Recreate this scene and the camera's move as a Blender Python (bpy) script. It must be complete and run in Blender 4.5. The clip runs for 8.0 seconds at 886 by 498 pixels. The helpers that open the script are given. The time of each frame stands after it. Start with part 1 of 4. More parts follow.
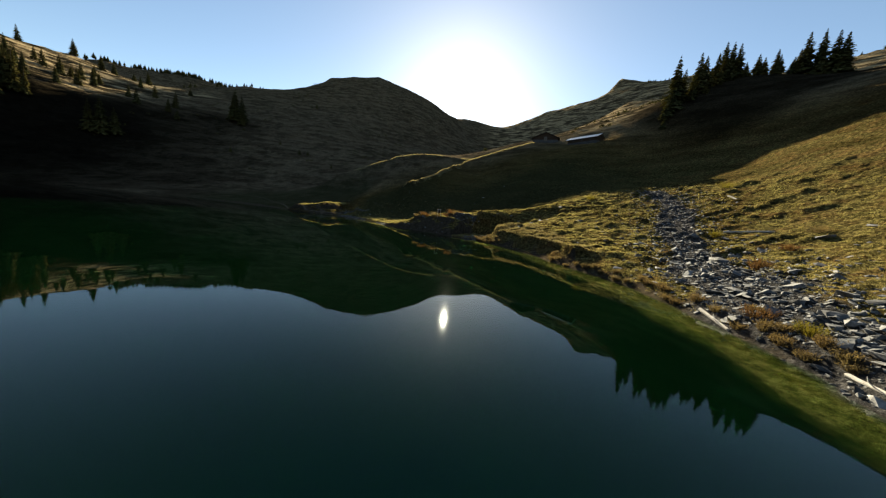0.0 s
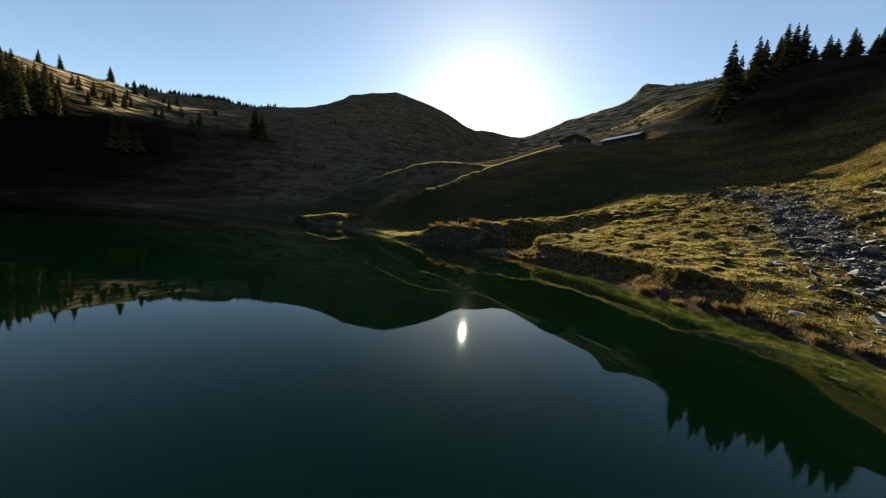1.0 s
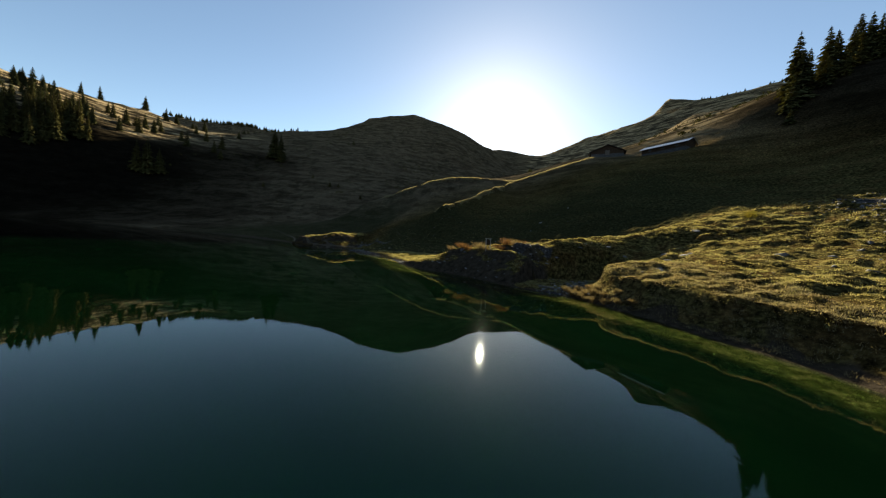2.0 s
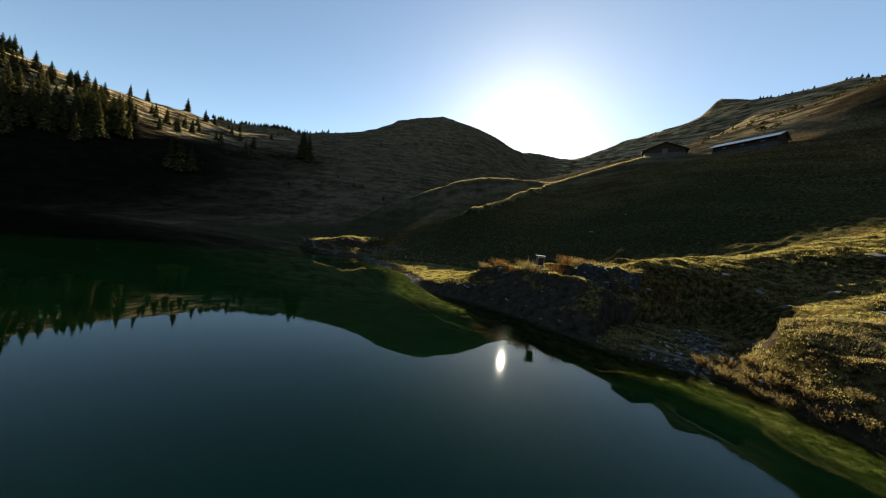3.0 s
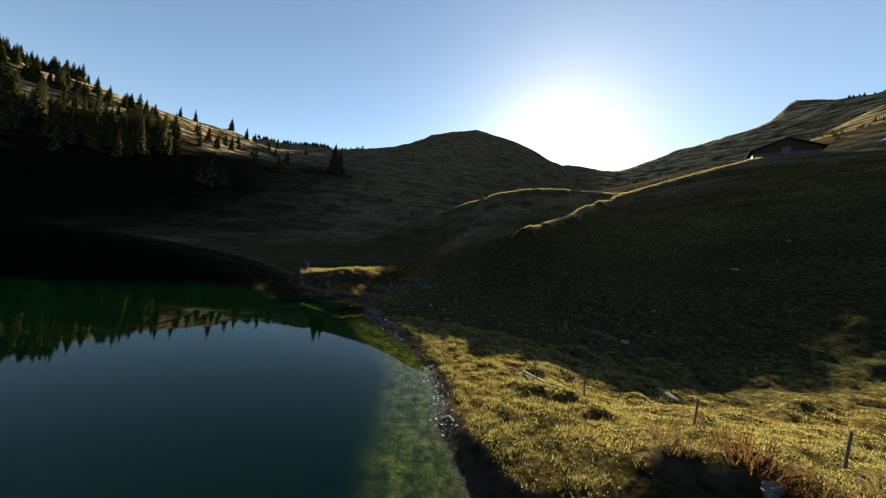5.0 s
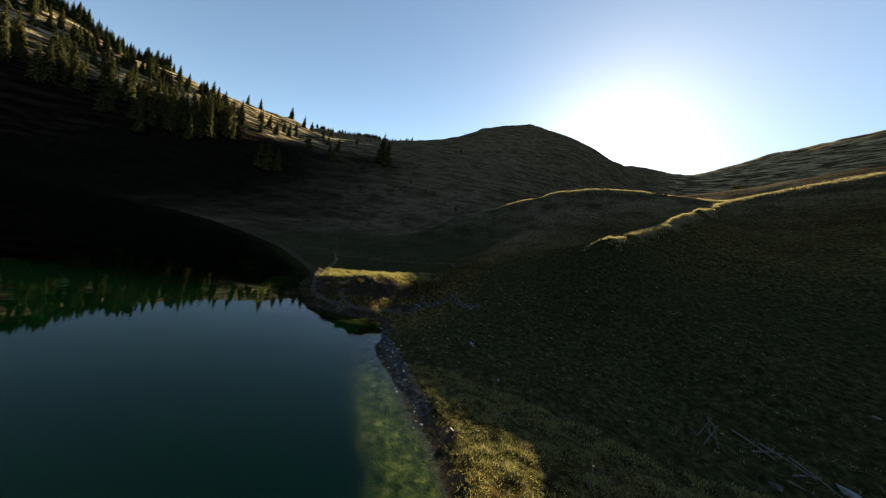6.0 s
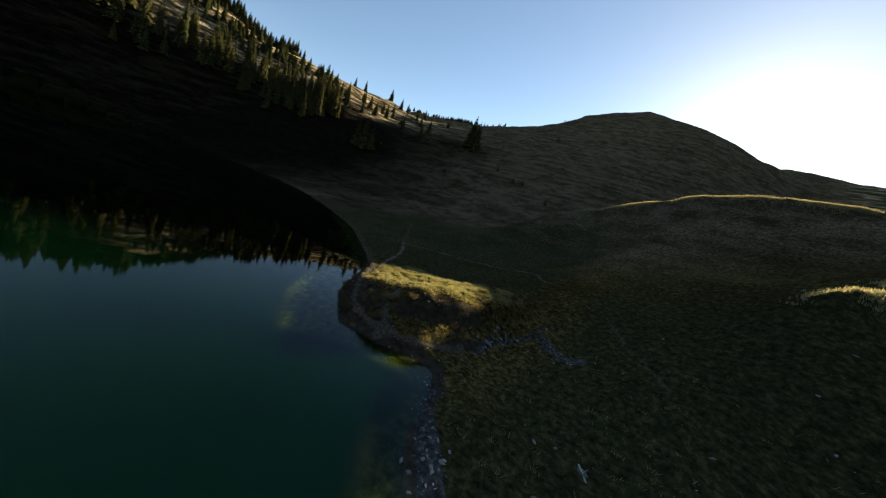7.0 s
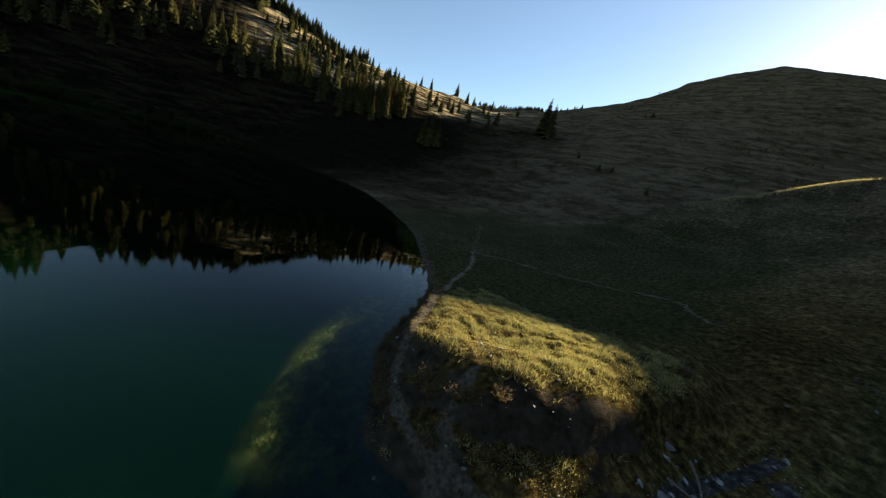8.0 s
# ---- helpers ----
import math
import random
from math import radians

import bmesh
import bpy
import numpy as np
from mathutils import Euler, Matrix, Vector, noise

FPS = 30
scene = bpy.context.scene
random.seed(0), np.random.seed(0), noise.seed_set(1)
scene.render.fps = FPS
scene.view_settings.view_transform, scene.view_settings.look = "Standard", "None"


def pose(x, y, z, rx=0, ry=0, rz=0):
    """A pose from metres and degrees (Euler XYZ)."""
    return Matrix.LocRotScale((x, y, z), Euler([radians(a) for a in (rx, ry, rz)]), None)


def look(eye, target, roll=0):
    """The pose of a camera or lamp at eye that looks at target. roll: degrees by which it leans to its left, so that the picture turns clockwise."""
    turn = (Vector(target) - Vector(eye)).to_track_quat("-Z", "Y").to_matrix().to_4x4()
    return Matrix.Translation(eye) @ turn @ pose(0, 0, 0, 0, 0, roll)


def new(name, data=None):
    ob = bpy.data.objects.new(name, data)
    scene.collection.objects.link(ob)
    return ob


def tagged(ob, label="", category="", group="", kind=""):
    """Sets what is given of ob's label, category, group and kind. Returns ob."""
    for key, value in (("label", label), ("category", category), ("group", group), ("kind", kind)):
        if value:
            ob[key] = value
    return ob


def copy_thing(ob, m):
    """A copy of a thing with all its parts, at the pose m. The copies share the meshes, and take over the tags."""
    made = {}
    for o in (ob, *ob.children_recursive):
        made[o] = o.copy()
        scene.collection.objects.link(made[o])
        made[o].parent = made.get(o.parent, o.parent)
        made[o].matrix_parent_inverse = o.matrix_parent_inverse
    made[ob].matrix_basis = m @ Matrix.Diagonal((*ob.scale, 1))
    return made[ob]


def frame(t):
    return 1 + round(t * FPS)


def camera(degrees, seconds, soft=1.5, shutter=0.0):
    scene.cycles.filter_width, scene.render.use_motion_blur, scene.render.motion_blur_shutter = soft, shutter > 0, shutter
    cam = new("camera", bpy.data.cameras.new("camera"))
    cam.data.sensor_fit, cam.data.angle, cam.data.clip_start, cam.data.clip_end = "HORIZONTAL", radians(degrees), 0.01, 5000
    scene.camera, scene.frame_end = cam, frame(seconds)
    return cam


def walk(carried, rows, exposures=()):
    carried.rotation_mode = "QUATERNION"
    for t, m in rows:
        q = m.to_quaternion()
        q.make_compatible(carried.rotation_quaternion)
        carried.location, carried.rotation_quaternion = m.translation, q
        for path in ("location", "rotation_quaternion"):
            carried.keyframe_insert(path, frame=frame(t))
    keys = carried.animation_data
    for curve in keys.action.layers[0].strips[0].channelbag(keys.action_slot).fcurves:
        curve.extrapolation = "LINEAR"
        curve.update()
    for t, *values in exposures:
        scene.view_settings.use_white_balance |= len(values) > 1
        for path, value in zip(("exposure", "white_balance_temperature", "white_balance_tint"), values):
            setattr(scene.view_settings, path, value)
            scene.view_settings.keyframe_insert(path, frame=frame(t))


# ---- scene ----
cam = camera(113.5, 8.0, 1.25)
PATH = [
    (0, (0.0, 0.0, 5.925), (0.0, 1.98, 5.643), 5.4),
    (0.5, (-0.2, 6.838, 5.384), (-0.264, 8.819, 5.119), 5.3),
    (1, (-0.837, 13.618, 5.092), (-0.968, 15.603, 4.883), 4.5),
    (1.5, (-1.749, 20.466, 5.014), (-1.933, 22.454, 4.901), 3.9),
    (3, (-5.237, 39.876, 6.135), (-5.657, 41.83, 6.057), 6.1),
    (3.5, (-6.735, 45.457, 6.758), (-7.223, 47.396, 6.711), 6.5),
    (4, (-8.511, 50.826, 7.476), (-9.07, 52.746, 7.458), 6.7),
    (5.5, (-14.854, 66.409, 9.961), (-15.569, 68.277, 9.944), 8.4),
    (6, (-17.598, 71.712, 10.728), (-18.479, 73.506, 10.647), 11.4),
    (6.5, (-20.84, 76.689, 11.458), (-21.932, 78.354, 11.275), 14.8),
    (7, (-24.861, 81.647, 11.798), (-26.134, 83.162, 11.511), 18.0),
    (7.5, (-29.756, 86.358, 11.646), (-31.188, 87.703, 11.274), 18.0),
    (8, (-35.236, 89.658, 11.565), (-36.789, 90.839, 11.126), 14.9),
]
walk(cam, [(t, look(eye, target, roll)) for t, eye, target, roll in PATH], [(0, 2.0, 7050, 3), (5.5, 2.08, 7050, 3), (7, 2.14, 7050, 3), (8, 2.32, 7050, 3)])

# ---- sky and sun ----
SUN_AZ, SUN_EL = radians(1.45), radians(21.6)  # to the right of +y, above the level
SUN_WAY = Vector((math.sin(SUN_AZ) * math.cos(SUN_EL), math.cos(SUN_AZ) * math.cos(SUN_EL), math.sin(SUN_EL)))
world = bpy.data.worlds.new("sky")
scene.world = world
world.use_nodes = True
wn = world.node_tree.nodes
sky = wn.new("ShaderNodeTexSky")
sky.sky_type, sky.sun_disc = "NISHITA", False
sky.sun_elevation, sky.sun_rotation = SUN_EL, SUN_AZ
sky.altitude, sky.air_density, sky.dust_density, sky.ozone_density = 1900, 1.0, 0.9, 1.3
wn["Background"].inputs["Strength"].default_value = 0.05
world.node_tree.links.new(sky.outputs[0], wn["Background"].inputs["Color"])
sun = new("sun", bpy.data.lights.new("sun", "SUN"))
sun.data.energy, sun.data.angle, sun.data.color = 5.0, radians(0.55), (1.0, 0.90, 0.74)
sun.matrix_world = look(SUN_WAY * 500, (0, 0, 0))


# ---- materials ----
class Mat:
    """A node material that is built by short calls."""

    def __init__(self, name):
        self.m = bpy.data.materials.new(name)
        self.m.use_nodes = True
        self.nt = self.m.node_tree
        self.bsdf = self.nt.nodes["Principled BSDF"]
        self.out = self.nt.nodes["Material Output"]
        self.coord = None

    def add(self, kind, **values):
        n = self.nt.nodes.new(kind)
        for k, v in values.items():
            if k in n.inputs:
                n.inputs[k].default_value = v
        return n

    def link(self, a, b):
        self.nt.links.new(a, b)
        return b

    def where(self):
        if self.coord is None:
            self.coord = self.add("ShaderNodeNewGeometry").outputs["Position"]
        return self.coord

    def noise(self, scale, detail=4.0, rough=0.6, squash=None):
        n = self.add("ShaderNodeTexNoise", Scale=scale, Detail=detail, Roughness=rough)
        if squash:
            mp = self.add("ShaderNodeMapping")
            mp.inputs["Scale"].default_value = squash
            self.link(self.where(), mp.inputs["Vector"])
            self.link(mp.outputs[0], n.inputs["Vector"])
        else:
            self.link(self.where(), n.inputs["Vector"])
        return n.outputs["Fac"]

    def ramp(self, fac, *stops):
        n = self.add("ShaderNodeValToRGB")
        els = n.color_ramp.elements
        while len(els) < len(stops):
            els.new(0.5)
        for e, (at, c) in zip(els, stops):
            e.position, e.color = at, (*c, 1) if len(c) == 3 else c
        self.link(fac, n.inputs["Fac"])
        return n.outputs["Color"]

    def mask(self, fac, lo, hi):
        n = self.add("ShaderNodeMapRange")
        n.inputs["From Min"].default_value, n.inputs["From Max"].default_value = lo, hi
        self.link(fac, n.inputs["Value"])
        return n.outputs["Result"]

    def attr(self, name):
        n = self.add("ShaderNodeAttribute")
        n.attribute_name = name
        return n.outputs["Fac"]

    def mix(self, fac, a, b, kind="MIX"):
        n = self.add("ShaderNodeMixRGB")
        n.blend_type = kind
        for sock, v in ((n.inputs[0], fac), (n.inputs[1], a), (n.inputs[2], b)):
            if isinstance(v, (int, float)):
                sock.default_value = v
            elif isinstance(v, tuple):
                sock.default_value = (*v, 1)
            else:
                self.link(v, sock)
        return n.outputs[0]

    def math(self, op, a, b=0.0):
        n = self.add("ShaderNodeMath")
        n.operation = op
        for sock, v in ((n.inputs[0], a), (n.inputs[1], b)):
            if isinstance(v, (int, float)):
                sock.default_value = v
            else:
                self.link(v, sock)
        return n.outputs[0]

    def bump(self, height, strength=0.5, distance=0.1):
        n = self.add("ShaderNodeBump", Strength=strength, Distance=distance)
        self.link(height, n.inputs["Height"])
        self.link(n.outputs[0], self.bsdf.inputs["Normal"])
        return n

    def done(self, color, rough=0.9, spec=0.2):
        if isinstance(color, tuple):
            self.bsdf.inputs["Base Color"].default_value = (*color, 1)
        else:
            self.link(color, self.bsdf.inputs["Base Color"])
        self.bsdf.inputs["Roughness"].default_value = rough
        self.bsdf.inputs["Specular IOR Level"].default_value = spec
        return self.m


def ground_material():
    m = Mat("alpine_turf")
    big, mid, fine = m.noise(0.02, 5), m.noise(0.35, 5), m.noise(2.2, 8, 0.72)
    green = m.ramp(fine, (0.36, (0.012, 0.010, 0.005)), (0.5, (0.066, 0.055, 0.019)), (0.64, (0.215, 0.172, 0.058)))
    dry = m.ramp(fine, (0.34, (0.020, 0.013, 0.006)), (0.52, (0.12, 0.075, 0.028)), (0.68, (0.27, 0.17, 0.064)))
    # Paler, greyer dry turf; sun glare over the far slopes is in the colour.
    glare_turf = m.ramp(fine, (0.34, (0.034, 0.027, 0.018)), (0.52, (0.145, 0.110, 0.066)), (0.68, (0.31, 0.235, 0.140)))
    # Darker green turf; the lasting shade on the knoll's face is in the colour.
    meadow_shade = m.ramp(fine, (0.34, (0.008, 0.009, 0.005)), (0.52, (0.020, 0.022, 0.010)), (0.7, (0.050, 0.048, 0.022)))
    # Near-black turf that puts the western slope's shade into the colour.
    scrub_shade = m.ramp(m.noise(0.25, 6), (0.3, (0.002, 0.002, 0.0016)), (0.6, (0.007, 0.006, 0.004)), (0.8, (0.018, 0.014, 0.009)))
    turf = m.mix(m.mask(mid, 0.46, 0.70), green, dry)
    turf = m.mix(m.mask(m.attr("dry"), 0.1, 0.9), turf, m.mix(m.mask(m.attr("dry"), 0.5, 0.9), dry, glare_turf))
    scrub = m.math("MULTIPLY", m.mask(m.math("ADD", m.noise(0.16, 7, 0.7), m.math("MULTIPLY", big, 0.35)), 0.66, 0.78), m.attr("dry"))
    turf = m.mix(m.math("MULTIPLY", scrub, 0.55), turf, (0.022, 0.022, 0.010))
    clods = m.math("MULTIPLY", m.mask(m.noise(0.8, 8, 0.75), 0.56, 0.68), m.math("SUBTRACT", 1.0, m.attr("dry")))
    turf = m.mix(m.math("MULTIPLY", clods, 0.75), turf, (0.024, 0.018, 0.009))
    turf = m.mix(m.math("MULTIPLY", m.mask(m.noise(0.045, 7, 0.68, (1, 1, 5)), 0.42, 0.58), 0.72), turf, m.mix(1.0, turf, (0.36, 0.34, 0.33), "MULTIPLY"))
    # Straw and dark scrub, with the ledges' sunlit streaks put into the colour.
    ledge_light = m.ramp(m.noise(0.085, 7, 0.68, (0.5, 0.5, 3.0)), (0.40, (0.022, 0.018, 0.011)), (0.49, (0.10, 0.074, 0.042)), (0.58, (0.42, 0.315, 0.175)))
    turf = m.mix(m.attr("ledge_light"), turf, ledge_light)
    turf = m.mix(m.math("MULTIPLY", m.attr("meadow_shade"), 0.85), turf, meadow_shade)
    turf = m.mix(m.attr("scrub_shade"), turf, scrub_shade)
    earth = m.ramp(m.noise(1.6, 7), (0.3, (0.020, 0.016, 0.011)), (0.7, (0.075, 0.058, 0.040)))
    shale = m.ramp(m.noise(3.0, 7), (0.3, (0.016, 0.015, 0.014)), (0.55, (0.05, 0.047, 0.044)), (0.75, (0.15, 0.14, 0.13)))
    path = m.ramp(m.noise(5.0, 6), (0.3, (0.035, 0.027, 0.019)), (0.7, (0.16, 0.13, 0.095)))
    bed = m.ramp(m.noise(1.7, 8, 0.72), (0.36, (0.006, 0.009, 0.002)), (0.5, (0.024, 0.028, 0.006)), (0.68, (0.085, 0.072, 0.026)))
    # Dark green for light scattered and lost in deep water, put into the bed.
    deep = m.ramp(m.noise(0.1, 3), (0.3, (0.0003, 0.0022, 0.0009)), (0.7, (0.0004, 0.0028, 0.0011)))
    c = m.mix(m.mask(m.attr("earth"), 0.35, 0.65), turf, earth)
    c = m.mix(m.mask(m.math("ADD", m.attr("shale"), m.math("MULTIPLY", m.math("SUBTRACT", mid, 0.5), 0.9)), 0.35, 0.6), c, shale)
    c = m.mix(m.mask(m.attr("path"), 0.3, 0.7), c, path)
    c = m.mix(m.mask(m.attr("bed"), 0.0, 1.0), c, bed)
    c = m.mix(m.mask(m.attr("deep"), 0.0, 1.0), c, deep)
    relief = m.math("ADD", m.noise(1.3, 9, 0.72), m.math("MULTIPLY", m.noise(7.0, 5), 0.3))
    relief = m.math("ADD", relief, m.math("MULTIPLY", m.math("MULTIPLY", m.noise(0.13, 8, 0.65, (0.45, 0.45, 2.4)), 13.0), m.mask(m.attr("dry"), 0.8, 1.0)))
    relief = m.math("ADD", relief, m.math("MULTIPLY", m.math("MULTIPLY", m.noise(0.5, 6, 0.62, (0.5, 0.5, 2.4)), 2.2), m.mask(m.attr("dry"), 0.02, 0.3)))
    rise = m.bump(relief, 0.9, 0.9)
    m.link(m.math("SUBTRACT", 0.9, m.math("MAXIMUM", m.math("MULTIPLY", m.attr("deep"), 0.9), m.math("MULTIPLY", m.attr("meadow_shade"), 0.72))), rise.inputs["Strength"])
    m.bsdf.inputs["Specular IOR Level"].default_value = 0.0
    m.link(m.math("MULTIPLY", m.math("SUBTRACT", 1.0, m.mask(m.attr("bed"), 0.0, 0.5)), 0.11), m.bsdf.inputs["Sheen Weight"])
    m.link(m.mix(1.0, c, (3.4, 3.2, 3.0), "MULTIPLY"), m.bsdf.inputs["Sheen Tint"])
    m.bsdf.inputs["Sheen Roughness"].default_value = 0.6
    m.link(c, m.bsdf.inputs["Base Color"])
    m.bsdf.inputs["Roughness"].default_value = 0.9
    return m.m


def water_material():
    m = Mat("lake_water")
    n = m.noise(0.9, 3, 0.5, (1.0, 0.6, 1.0))
    m.bump(m.math("ADD", n, m.math("MULTIPLY", m.noise(0.12, 2), 1.5)), 0.008, 0.04)
    b = m.bsdf
    b.inputs["Base Color"].default_value = (0.55, 0.80, 0.60, 1)
    b.inputs["Roughness"].default_value = 0.02
    b.inputs["IOR"].default_value = 1.24
    b.inputs["Specular Tint"].default_value = (0.10, 0.60, 0.86, 1)
    b.inputs["Transmission Weight"].default_value = 1.0
    return m.m


# ---- the lie of the land ----
SHORE_EAST = [(30, -80), (22, -30), (17, -5), (16.2, 9.6), (17, 12), (17.6, 16), (18, 20), (18.2, 24.6), (17.8, 29), (16.2, 34.0), (15.4, 36.4), (14.3, 39.6), (14.2, 42.4),
    (13.4, 44.6), (12.0, 47.3), (10.5, 50.4), (9.0, 53.4), (7.9, 56), (6.4, 58), (4.2, 59.5), (1.0, 61.3), (-2.6, 65.0), (-5.6, 67.1), (-8.6, 68.7), (-12.8, 71.0), (-15.8, 74.6), (-17.6, 78), (-20.2, 82.3),
    (-25.2, 87), (-31.5, 91.3), (-33.3, 93.9), (-34.9, 96.2), (-36.6, 97.7), (-39.1, 97.0), (-41.5, 95.9), (-44.3, 95.0), (-47.5, 96.6), (-51.5, 99), (-58, 106), (-72, 113.5), (-99, 123), (-149, 130)]
SHORE_WEST = [(-193, 124), (-250, 108), (-305, 82), (-345, 20), (-370, -60), (-330, -140), (-220, -170), (-80, -150), (0, -120)]
# Landforms as lines of (x, y, height).
CREST_WEST = [(-400, -160, 120), (-437, -65, 136), (-459, 15, 140), (-462, 80, 141.9), (-455, 108, 138.8), (-440, 147, 129.5), (-431, 173, 116.6), (-422, 204, 121.6), (-408, 241, 118), (-413, 275, 121.5), (-407, 325, 129), (-424, 386, 112.4), (-438, 491, 154.5)]
CREST_NORTH = [(-382, 553, 188.8), (-303, 592, 187.9), (-250, 607, 232.4), (-164, 625, 249.3), (-98, 640, 236.2), (-65, 654, 227.1), (-20, 686, 206.5), (46, 744, 219.6),
    (120, 753, 211.7), (223, 746, 263.4), (330, 709, 286.1), (359, 699, 325.5), (372, 660, 302.3), (385, 625, 292), (425, 544, 279.7), (500, 450, 234.1), (470, 385, 203.8), (450, 350, 217.8), (560, 400, 240.9)]
FAR_RIDGE = [(-660, 560, 214.6), (-620, 640, 228.2), (-595, 675, 240.4), (-558, 706, 243.2), (-506, 744, 236.8), (-430, 800, 231.3)]
SLOPE_WEST = [(-265, 233, 56), (-290, 192, 54), (-320, 152, 60), (-350, 112, 63), (-372, 70, 64), (-395, 15, 60), (-392, -55, 20), (-375, -20, 20), (-420, -60, 45), (-345, 200, 86), (-375, 150, 90), (-340, 290, 92), (-265, 325, 92),
    (-300, 150, 42), (-270, 170, 34), (-240, 190, 26), (-330, 100, 36), (-250, 140, 11), (-225, 165, 12)]
VALLEY = [(-100, 140, 1.4), (-150, 146, 2), (-196, 150, 4), (-64, 125, 1.6), (-115, 200, 16), (-70, 180, 12), (-124, 244, 37), (-211, 293, 66), (-185, 408, 120), (-90, 400, 96),
    (-150, 330, 82), (-60, 500, 158), (-45, 250, 38), (0, 300, 46), (40, 450, 70), (60, 600, 126), (-42, 602, 198), (0, 640, 190)]
KNOLL = [(-62, 170, 19.8), (-54, 172.5, 22.6), (-43, 172.7, 26.8), (-36, 173, 29.2), (-29.5, 173.4, 32.2), (-21, 173.4, 33.9), (-14.6, 173.4, 34.4), (-1.2, 172, 34.4), (11.5, 172.8, 34.4), (-16.3, 121, 13.9), (-13, 126, 15.9), (-10.3, 129.8, 17.6), (-7.3, 134, 19.3), (-4.4, 139.2, 21.6), (0.4, 148.5, 25.4),
    (10.6, 167.5, 33.2), (-15, 142, 16.5), (-8, 154, 22), (30, 170, 41), (28, 182, 44.2), (42, 183, 49.2), (12, 184, 38.4), (46, 170, 46.5), (52.7, 176, 48.5), (60, 163, 46), (61, 144.5, 41.6), (54.5, 148.5, 41.0), (67.5, 140.5, 42.6), (72, 152, 45.5)]
KNOLL_FACE = [(-18.5, 98, 1.6), (-6, 91, 1.0), (8, 89, 2.6), (24, 86, 7.2), (-14, 106, 3.8), (-31, 118, 6.0), (-37, 123, 6.2), (-25, 108.6, 4.0), (-43, 127, 4.6), (-52, 137, 4.6), (-21, 122, 10.6), (-18.8, 121.2, 12.6),
    (-35, 145, 12.5), (-25, 156, 20.5), (-50, 156, 11.5), (-4, 124, 11.5), (-3, 108, 6.8), (10, 120, 12), (11, 148, 23), (24, 100, 11), (24, 125, 20), (28, 148, 31), (36, 108, 18.5), (47, 89, 15.5), (50, 100, 18.5), (56, 112, 24), (62, 92, 18.3), (75, 100, 27), (66, 110, 26.5), (78, 114, 31), (44, 128, 30)]
SHORE_LAND = [(20.1, 32.5, 1.0), (31.8, 33.8, 2.4), (23, 21, 1.5), (36.8, 76.3, 11.3), (50.7, 78, 15), (23, 54, 3.9), (1.6, 67.8, 3.4), (-1.4, 71, 3.9),
    (-5.8, 72.9, 3.1), (-12, 82, 0.75), (-16, 86, 0.8), (-5, 82, 0.9), (18, 45, 2.4), (33, 54, 5.6), (35, 66, 8.2)]
BANK_TOP = [(20.3, 38.5, 2.0), (18.8, 43.5, 2.35), (16.4, 48.4, 2.55), (12.6, 53.8, 2.3), (11.0, 56.5, 2.1), (10.3, 58.8, 2.7), (13, 62, 3.1), (18, 66, 3.9), (24, 69.5, 5.2), (-0.4, 66.4, 1.9), (1.6, 64.8, 2.0), (-4.3, 69.2, 2.0), (-9, 71.4, 1.6), (-3.0, 71, 3.4), (-1.6, 69.6, 3.35), (0, 68.4, 3.3),
    (20, 52, 3.4), (26, 45, 3.2), (15, 54, 2.9)]
HOLLOW = [(5.3, 58.6, 0.5), (6.5, 60.3, 0.6), (8.3, 62.8, 1.1), (9.6, 64.6, 1.6), (11.5, 67, 1.9), (16, 70.2, 3.0), (22, 74, 5.1), (4.6, 62.5, 0.9), (7, 66, 1.4), (7.0, 60.0, 0.6), (2.5, 62.2, 1.0)]
HOLLOW_RIM = [(3.6, 69.6, 4.2), (7, 71, 4.8), (5, 75, 4.6), (12, 74, 5.6), (17.5, 76.5, 6.4), (24, 78.5, 8.1), (30, 79, 9.8), (10, 80, 4.9), (18, 83, 6.2)]
PROMONTORY = [(-39.6, 109, 3.75), (-40.9, 103.2, 3.8), (-43.2, 100.2, 3.35), (-45.2, 99.2, 2.6), (-49.3, 99.9, 2.2), (-52.4, 102.7, 2.1), (-54.6, 104.6, 1.7), (-52, 109, 1.7), (-48.5, 112.5, 2.0), (-55, 106.5, 1.2), (-47.7, 106, 2.85), (-43, 110, 3.6), (-50.5, 102.2, 2.4), (-47.5, 103, 2.6), (-43.6, 105.2, 3.55), (-44, 102.6, 3.5), (-41, 107, 3.7), (-44.5, 96.2, 0.6), (-40, 97, 0.6),
    (-37.6, 101, 0.9), (-35.8, 105, 1.2), (-31, 110, 2.0)]
SLOPE_EAST = [(60.6, 65.6, 16), (78.4, 84.2, 24.0), (88.7, 80.8, 31), (92.8, 67.9, 35.8), (58, 40, 14), (48, 10, 12), (90, 20, 33), (140, 40, 64), (60, -40, 18), (120, -80, 45)]
HILL_EAST = [(98, 144, 62), (112, 147, 71.5), (121, 151, 76), (131, 156, 81), (140, 154, 82.8), (146, 149, 82), (152, 140, 79), (158, 130, 75), (190, 110, 80), (100, 108, 44), (80, 125, 37), (120, 230, 88), (165, 300, 122), (95, 300, 70), (240, 200, 98), (365, 285, 172.4), (205, 160, 88),
    (300, 420, 180.3), (250, 600, 214.5), (200, 450, 132), (300, 60, 118)]
